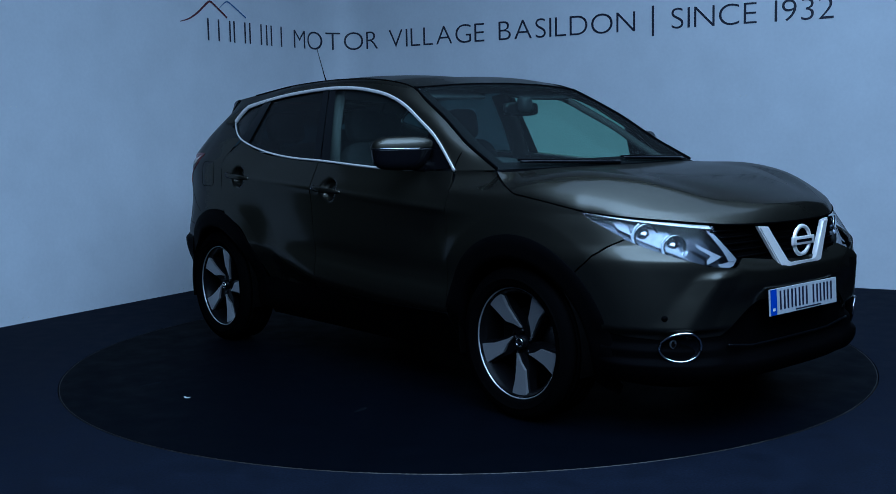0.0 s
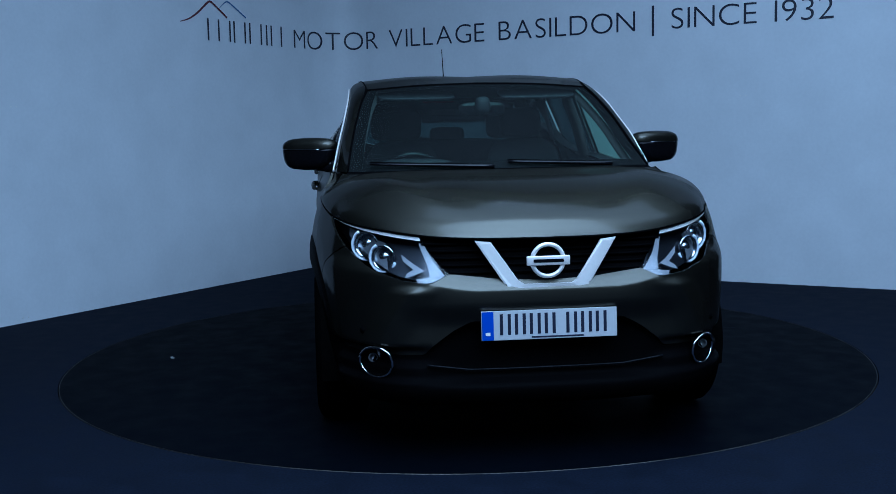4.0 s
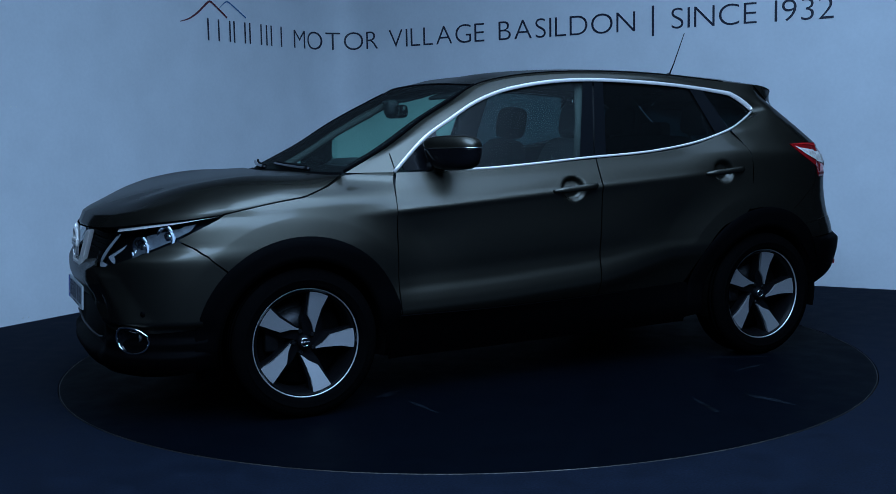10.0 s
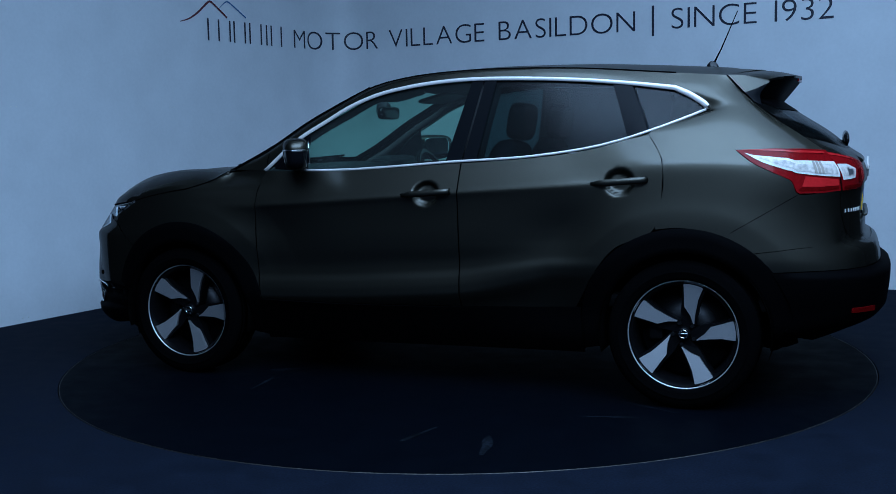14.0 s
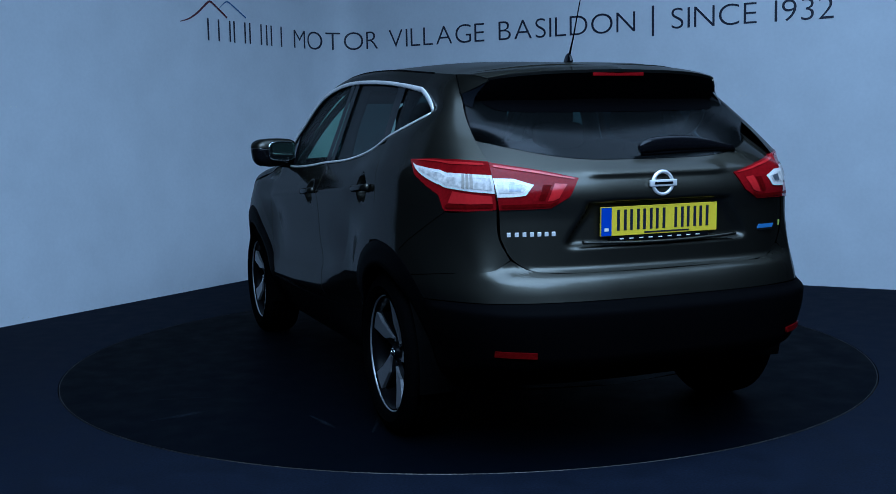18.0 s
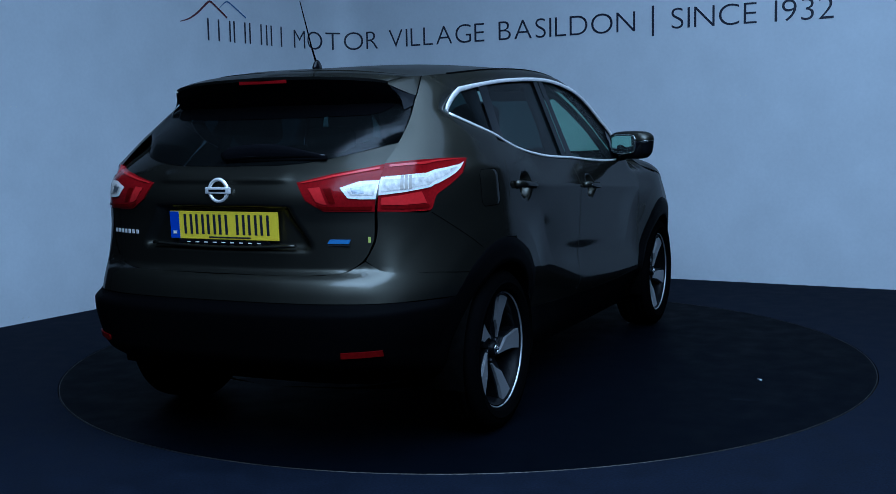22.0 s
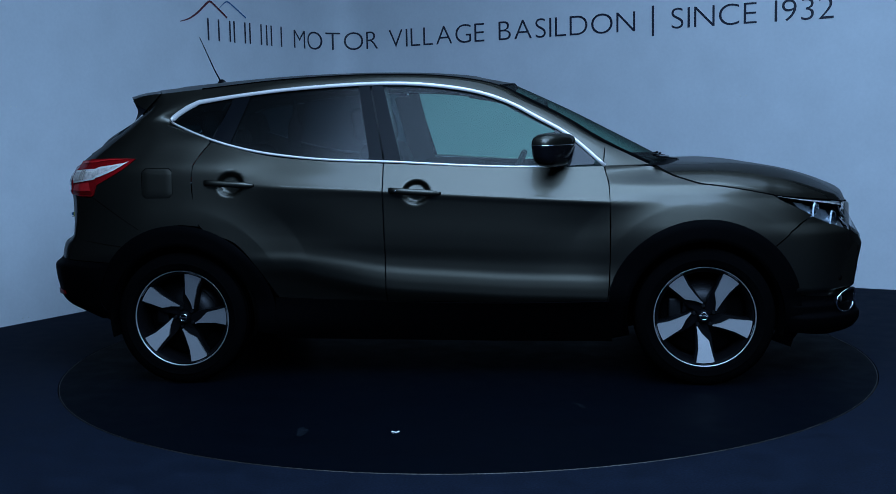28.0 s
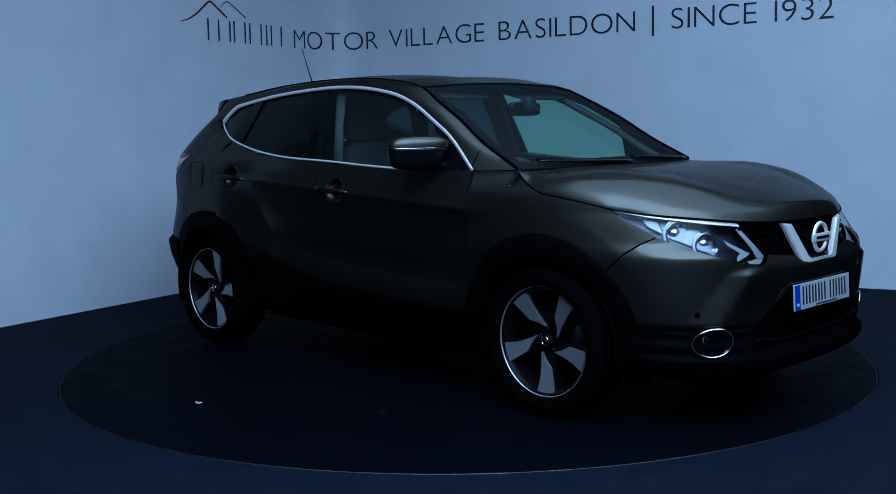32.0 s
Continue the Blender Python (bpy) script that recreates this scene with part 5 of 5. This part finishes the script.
two("lens_core", inset(tail_in, [(0.52, 0.22), (0.60, 0.22)], [(0.58, 0.62), (0.68, 0.64)], 6, 6, 0.003), DEEPRED, INNER)
two("lens_core", inset(tail_in, [(0.64, 0.20), (0.80, 0.22)], [(0.72, 0.70), (0.88, 0.66)], 6, 6, 0.003), REDLINE, INNER)
refl = shell_rows(S(("r", 0.55, 0.440), ("r", 0.675, 0.444)), S(("r", 0.55, 0.462), ("r", 0.675, 0.466)), S(("r", 0.55, 0.440), ("r", 0.55, 0.462)),
                  S(("r", 0.675, 0.444), ("r", 0.675, 0.466)), 8, 2, out=0.020)
both("reflector", refl, DEEPRED, thick=0.008, label="flat red reflector")
part("brake_light", box((0.008, 0.235, 0.018), Matrix.Translation((-1.760, 0, 1.489)), 0.003), REDLENS, spoiler, "red high brake light")
fin = coons([(-1.632, 0.590, 1.362), (-1.600, 0.612, 1.378)], [(-1.658, 0.531, 1.466), (-1.560, 0.604, 1.421)], [(-1.632, 0.590, 1.362), (-1.622, 0.570, 1.410), (-1.658, 0.531, 1.466)],
            [(-1.600, 0.612, 1.378), (-1.560, 0.604, 1.421)], 6, 8)
for mirror in (False, True):
    part("spoiler_end", flip_out(sheet(fin, 0, mirror=mirror), (0, 0, 0.7)), PILLAR, spoiler, "gloss black end fin")
# rear wiper
arm = curve_through([(-1.992, 0.045, 1.186), (-1.988, 0.02, 1.196), (-1.980, -0.08, 1.207), (-1.974, -0.20, 1.206), (-1.966, -0.33, 1.196), (-1.958, -0.415, 1.184)], 20)
wiper = part("rear_wiper", tube(arm, [0.030 * min(1, 0.55 + i * 0.2) * (1 - 0.72 * ease(9, 20, i)) for i in range(21)], 12, flat=0.45), GLOSS, tailgate, "black shrouded rear wiper arm")
part("wiper_blade", tube([(-1.985, 0.03, 1.168), (-1.974, -0.2, 1.174), (-1.956, -0.42, 1.176)], 0.008, 6), TRIM, wiper)

# aerial
aerial = part("aerial", rounded((0.085, 0.034, 0.05), Matrix.Translation((-1.335, 0, 1.578)), 0.8, taper=0.6), GLOSS, car, "black roof aerial")
part("whip", tube([(-1.345, 0, 1.595), (-1.378, 0, 1.66), (-1.458, 0, 1.848)], [0.005, 0.0035, 0.0022], 8), TRIM, aerial)

# door mirrors
SILVER = mat("mirror_silver", (0.85, 0.87, 0.88), 0.02, 1.0)


def mirror_shell(g, m, w0, w1, out, rows=14):
    """A band of the mirror's housing between two levels from -1 to 1: widest at the top, tapered underneath."""
    bm = bmesh.new()
    rings = []
    for j in range(rows):
        w = w0 + (w1 - w0) * j / max(rows - 1, 1)
        f = (1 - min(abs(w), 0.999) ** 3.4) ** (1 / 3.4)
        d = max(0, 0.35 - 0.5 * w)
        ring = []
        for i in range(44):
            c, s = math.cos(2 * math.pi * i / 44), math.sin(2 * math.pi * i / 44)
            k = (abs(c) ** 3 + abs(s) ** 3) ** (-1 / 3)
            x = (0.0684 + out) * f * k * c * (1 - 0.2 * d)
            y = (0.159 + out) * f * k * s * (1 - 0.25 * d) + 0.02 * d
            ring.append(bm.verts.new(m @ Vector((x, g * y, 0.082 * w))))
        rings.append(ring)
    for a, b in zip(rings, rings[1:]):
        for i in range(44):
            q = (a[i], a[(i + 1) % 44], b[(i + 1) % 44], b[i])
            bm.faces.new(q if g > 0 else q[::-1])
    for ring, up in ((rings[0], g < 0), (rings[-1], g > 0)):
        if rows > 1:
            bm.faces.new(ring if up else ring[::-1])
    return bm


for mirror in (False, True):
    g = -1 if mirror else 1
    M = Matrix.Translation((0.597, g * 0.902, 1.172)) @ Matrix.Rotation(g * radians(30), 4, "Z")
    mi = part("door_mirror", mirror_shell(g, M, 0.30, 1.0, 0.0), PAINT, FRONT_DOORS[mirror], "painted door mirror with a black lower shell")
    part("mirror_foot", tube([(0.655, g * 0.775, 1.108), (0.64, g * 0.83, 1.112), (0.61, g * 0.90, 1.125)], [0.035, 0.032, 0.03], 10, flat=0.55), GLOSS, mi)
    part("lower_shell", mirror_shell(g, M, -1.0, 0.27, 0.0), GLOSS, mi, "gloss black lower shell")
    bm = rounded((0.012, 0.205, 0.112), M @ Matrix.Translation((-0.062, -g * 0.004, 0.008)), 0.5, 28, 14)
    part("mirror_glass", bm, SILVER, mi, "silver mirror glass")
    line = [v.co.copy() for v in mirror_shell(g, M, 0.285, 0.285, 0.001, 1).verts]
    part("mirror_line", tube(line[40:] + line[:17], 0.0022, 6), CHROME, mi)
    # sail panel before the window
    q = coons(stretch(LOW, 0.79, 0.60, 4), stretch(RAIL_OUT, 0.80, 0.60, 4, 0.010), [at_x(LOW, 0.79), at_x(RAIL_OUT, 0.80)], [at_x(LOW, 0.60), at_x(RAIL_OUT, 0.60)], 4, 6)
    part("sail_panel", flip_out(sheet(sink(q, 0.004), 0.008, mirror=mirror), (0, 0, 0.7)), GLOSS, FRONT_DOORS[mirror])
    # handles
    for x0, z0, owner in ((-0.093, 0.977, FRONT_DOORS[mirror]), (-1.038, 1.030, REAR_DOORS[mirror])):
        yb = body(sx(x0, z0), z0)[1]
        pts = [(x0 + dx, g * (yb + dy), z0 + dz) for dx, dy, dz in ((0.128, 0.002, -0.010), (0.09, 0.018, -0.006), (0.0, 0.026, 0.0), (-0.09, 0.024, 0.007), (-0.118, 0.014, 0.009), (-0.126, 0.002, 0.009))]
        ha = part("door_handle", tube(curve_through(pts, 20), [0.008 + 0.008 * ease(0, 5, i) for i in range(21)], 10, flat=0.6), PAINT, owner, "body-coloured pull handle")
        if x0 > -0.5 and mirror:
            part("key_button", rounded((0.012, 0.004, 0.008), Matrix.Translation((x0 - 0.095, g * (yb + 0.035), z0 + 0.006)), 0.9), CHROME, ha)

# fuel flap on the car's right
flap = []
for j in range(9):
    row = []
    for i in range(9):
        x, z = -1.420 + 0.082 * (i / 4 - 1), 1.040 + 0.075 * (j / 4 - 1)
        k = max(abs(i - 4), abs(j - 4)) / 4
        if k == 1 and i in (0, 8) and j in (0, 8):
            x, z = -1.420 + 0.072 * (i / 4 - 1), 1.040 + 0.066 * (j / 4 - 1)
        p = body(sx(x, z), z)
        row.append((p[0], p[1] + (0.0035 if k < 1 else 0.0), z))
    flap.append(row)
part("fuel_flap", flip_out(sheet(flap, 0.004, mirror=True), (0, 0, 0.7)), PAINT, car, "square fuel filler flap")
part("flap_gap", tube([(p[0], -p[1] - 0.0006, p[2]) for p in flap[0] + [r[8] for r in flap[1:]] + flap[8][7::-1] + [r[0] for r in flap[7:0:-1]]], 0.0014, 6, closed=True), DARK, car)

# scuttle, wipers
cowl = coons([(1.285, 0, 1.088), (1.26, 0.3, 1.088), (1.20, 0.55, 1.083), (1.118, 0.735, 1.076)], [(1.20, 0, 1.097), (1.175, 0.3, 1.096), (1.13, 0.55, 1.093), (1.075, 0.725, 1.089)],
             [(1.285, 0, 1.088), (1.20, 0, 1.097)], [(1.118, 0.735, 1.076), (1.075, 0.725, 1.089)], 16, 3)
whole("scuttle", cowl, TRIM, thick=0)
for y0, y1, dx in ((-0.05, -0.62, 0.0), (0.52, 0.02, 0.0)):
    pts = []
    for i in range(13):
        y = y0 + (y1 - y0) * i / 12
        x = 1.225 - 0.20 * y * y - 0.035 * i / 12
        pts.append((x, y, 1.107 + 0.020 * i / 12))
    wi = part("wiper", tube(pts, [0.010 - 0.004 * i / 12 for i in range(13)], 8), GLOSS, car, "black wiper arm and blade")
    part("wiper_blade", tube([(p[0] - 0.016, p[1], p[2] + 0.006) for p in pts[1:]], 0.006, 6), TRIM, wi)

# cabin
part("cabin_floor", box((2.5, 1.40, 0.06), Matrix.Translation((-0.55, 0, 0.46)), 0.01), DASH, car)
bm = rounded((0.62, 1.44, 0.36), Matrix.Translation((0.83, 0, 0.92)), 0.35, 24, 16)
dash = part("dashboard", bm, DASH, car, "dark moulded dashboard")
part("instrument_hood", rounded((0.22, 0.42, 0.12), Matrix.Translation((0.62, -0.37, 1.075)), 0.6), DASH, dash)
part("centre_console", box((1.1, 0.24, 0.26), Matrix.Translation((0.15, 0, 0.60)), 0.03), DASH, dash)
wheel_m = Matrix.Translation((0.36, -0.37, 0.985)) @ Matrix.Rotation(radians(-66), 4, "Y")
ring = [wheel_m @ Vector((0.185 * math.cos(2 * math.pi * i / 40), 0.185 * math.sin(2 * math.pi * i / 40), 0)) for i in range(40)]
sw = part("steering_wheel", tube(ring, 0.016, 8, closed=True), GLOSS, car, "black steering wheel on the right")
part("boss", rounded((0.16, 0.15, 0.05), wheel_m, 0.6), DASH, sw)
for a in (0, 120, 240):
    v = Vector((0.17 * math.cos(radians(a + 180)), 0.17 * math.sin(radians(a + 180)), 0))
    part("spoke", tube([wheel_m @ (v * 0.3), wheel_m @ v], 0.014, 6), DASH, sw)


def seat(x, y, width, heads, back_x):
    s = new("seat")
    tagged(s, "charcoal cloth seat with a headrest")
    s.parent = car
    part("cushion", rounded((0.52, width, 0.18), Matrix.Translation((x, y, 0.62)), 0.4), SEAT, s)
    part("backrest", rounded((0.17, width, 0.66), Matrix.Translation((back_x, y, 0.90)) @ Matrix.Rotation(radians(-16), 4, "Y"), 0.45, 24, 18, taper=0.12), SEAT, s)
    for hy in heads:
        part("headrest", rounded((0.11, 0.25, 0.19), Matrix.Translation((back_x - 0.13, hy, 1.315)) @ Matrix.Rotation(radians(-10), 4, "Y"), 0.5), SEAT, s)
        for dy in (-0.06, 0.06):
            part("headrest_rod", tube([(back_x - 0.09, hy + dy, 1.16), (back_x - 0.12, hy + dy, 1.26)], 0.006, 6), CHROME, s)


seat(-0.02, 0.37, 0.50, [0.37], -0.30)
seat(-0.02, -0.37, 0.50, [-0.37], -0.30)
seat(-0.85, 0.0, 1.28, [0.40, -0.40], -1.12)
part("headrest", rounded((0.09, 0.24, 0.12), Matrix.Translation((-1.235, 0, 1.245)), 0.5), SEAT, car)
part("parcel_shelf", box((0.55, 1.16, 0.03), Matrix.Translation((-1.60, 0, 1.075)), 0.008), DASH, car)
part("boot_trim", box((0.06, 1.10, 0.30), Matrix.Translation((-1.93, 0, 0.98)), 0.02), DASH, car)
lining = [[(p[0] * 0.985 - 0.01, p[1] * 0.97, p[2] - 0.022) for p in row] for row in roof]
whole("headliner", lining, HEADLINER, thick=0, label="pale grey roof lining")
for y in (0.33, -0.33):
    part("sun_visor", rounded((0.20, 0.42, 0.022), Matrix.Translation((0.28, y, 1.470)) @ Matrix.Rotation(radians(14), 4, "Y"), 0.4), DASH, car, "folded dark sun visor")
part("rear_view_mirror", rounded((0.05, 0.25, 0.075), Matrix.Translation((0.49, 0, 1.385)), 0.5), GLOSS, car, "black rear-view mirror")
part("mirror_mount", rounded((0.08, 0.08, 0.09), Matrix.Translation((0.52, 0, 1.405)), 0.7), DASH, car)
for mirror in (False, True):
    g = -1 if mirror else 1
    for p0, p1, w, name, material in (((-0.255, 0.735, 1.10), (-0.335, 0.625, 1.50), 0.16, "pillar_trim", PILLARTRIM), ((-1.10, 0.72, 1.20), (-1.06, 0.61, 1.47), 0.09, "pillar_trim", SEAT)):
        a, b = Vector((p0[0], g * p0[1], p0[2])), Vector((p1[0], g * p1[1], p1[2]))
        part(name, tube([a, a.lerp(b, 0.5) + Vector((0, g * 0.012, 0)), b], w * 0.5, 8, flat=0.35), material, car)
    ap = [(p[0] - 0.03, g * (p[1] - 0.045), p[2] - 0.05) for p in curve_through(RAIL_IN[:6], 20)]
    part("pillar_trim", tube(ap, 0.020, 8), PILLARTRIM, car)
    lin = [[(p[0], p[1] - 0.07, p[2]) for p in row] for row in (door_f[4::6])]
    part("door_lining", sheet(lin, 0, mirror=mirror), DASH, FRONT_DOORS[mirror])
    lin = [[(p[0], p[1] - 0.07, p[2]) for p in row] for row in (rear_door[4::6])]
    part("door_lining", sheet(lin, 0, mirror=mirror), DASH, REAR_DOORS[mirror])
    # belt: a ledge between lining and glass
    ledge = [[(p[0], p[1] - d, p[2] - 0.004) for p in curve_through(LOW, 30)] for d in (0.0, 0.075)]
    part("belt_ledge", sheet(ledge, 0, mirror=mirror), DASH, car)

for ob in bpy.data.objects:
    if ob.type == "MESH" and ob.data.materials and ob.data.materials[0] in (GLASS, SCREEN, TINT, LENS):
        ob.visible_shadow = False

# ---------------------------------------------------------------- small things: litter on the turntable, fixings in the wall
bm = bmesh.new()
for i, (dx, dy, a, l) in enumerate(((0, 0, 20, 0.024), (0.01, 0.006, 70, 0.018), (-0.009, -0.003, -15, 0.016))):
    m = Matrix.Translation((dx, dy, 0.004 + 0.002 * i)) @ Matrix.Rotation(radians(a), 4, "Z") @ Matrix.Rotation(radians(9), 4, "X")
    box_into(bm, (l, 0.008, 0.002), m)
scrap = tagged(part("paper_scrap", bm, SCRAP, None, smooth=False), "torn white scrap of paper lying on the turntable", "litter")
SCRAP_AT = (-0.15, -1.690)
for i, (u, z) in enumerate(((-3.61, 1.505), (-2.125, 1.514), (-3.62, 0.036), (-2.115, 0.034), (3.89, 0.018), (3.885, 1.512))):
    fx = tagged(new("wall_fixing"), "pair of small screw heads in the wall", "fixing", "wall fixings")
    for d in (-0.022, 0.022):
        p, n = wall_at(u + d)
        bm = lathe([(0.0001, 0.004), (0.005, 0.003), (0.0065, 0.0)], 10, "Z")
        bm.transform(Matrix.Translation(p + Vector((0, 0, z))) @ n.to_track_quat("Z", "Y").to_matrix().to_4x4())
        part("screw_head", bm, SCRAP, fx)

# dark seals in the shut lines of the bonnet
for g in (1, -1):
    edge = [(p[0], g * p[1], p[2] + 0.001) for p in (row[-1] for row in bonnet)]
    part("bonnet_seal", tube(edge, 0.0022, 6), DARK, car)
part("bonnet_seal", tube([(p[0] + 0.002, -p[1], p[2] - 0.004) for p in bonnet[0][:0:-1]] + [(p[0] + 0.002, p[1], p[2] - 0.004) for p in bonnet[0]], 0.004, 6), DARK, car)


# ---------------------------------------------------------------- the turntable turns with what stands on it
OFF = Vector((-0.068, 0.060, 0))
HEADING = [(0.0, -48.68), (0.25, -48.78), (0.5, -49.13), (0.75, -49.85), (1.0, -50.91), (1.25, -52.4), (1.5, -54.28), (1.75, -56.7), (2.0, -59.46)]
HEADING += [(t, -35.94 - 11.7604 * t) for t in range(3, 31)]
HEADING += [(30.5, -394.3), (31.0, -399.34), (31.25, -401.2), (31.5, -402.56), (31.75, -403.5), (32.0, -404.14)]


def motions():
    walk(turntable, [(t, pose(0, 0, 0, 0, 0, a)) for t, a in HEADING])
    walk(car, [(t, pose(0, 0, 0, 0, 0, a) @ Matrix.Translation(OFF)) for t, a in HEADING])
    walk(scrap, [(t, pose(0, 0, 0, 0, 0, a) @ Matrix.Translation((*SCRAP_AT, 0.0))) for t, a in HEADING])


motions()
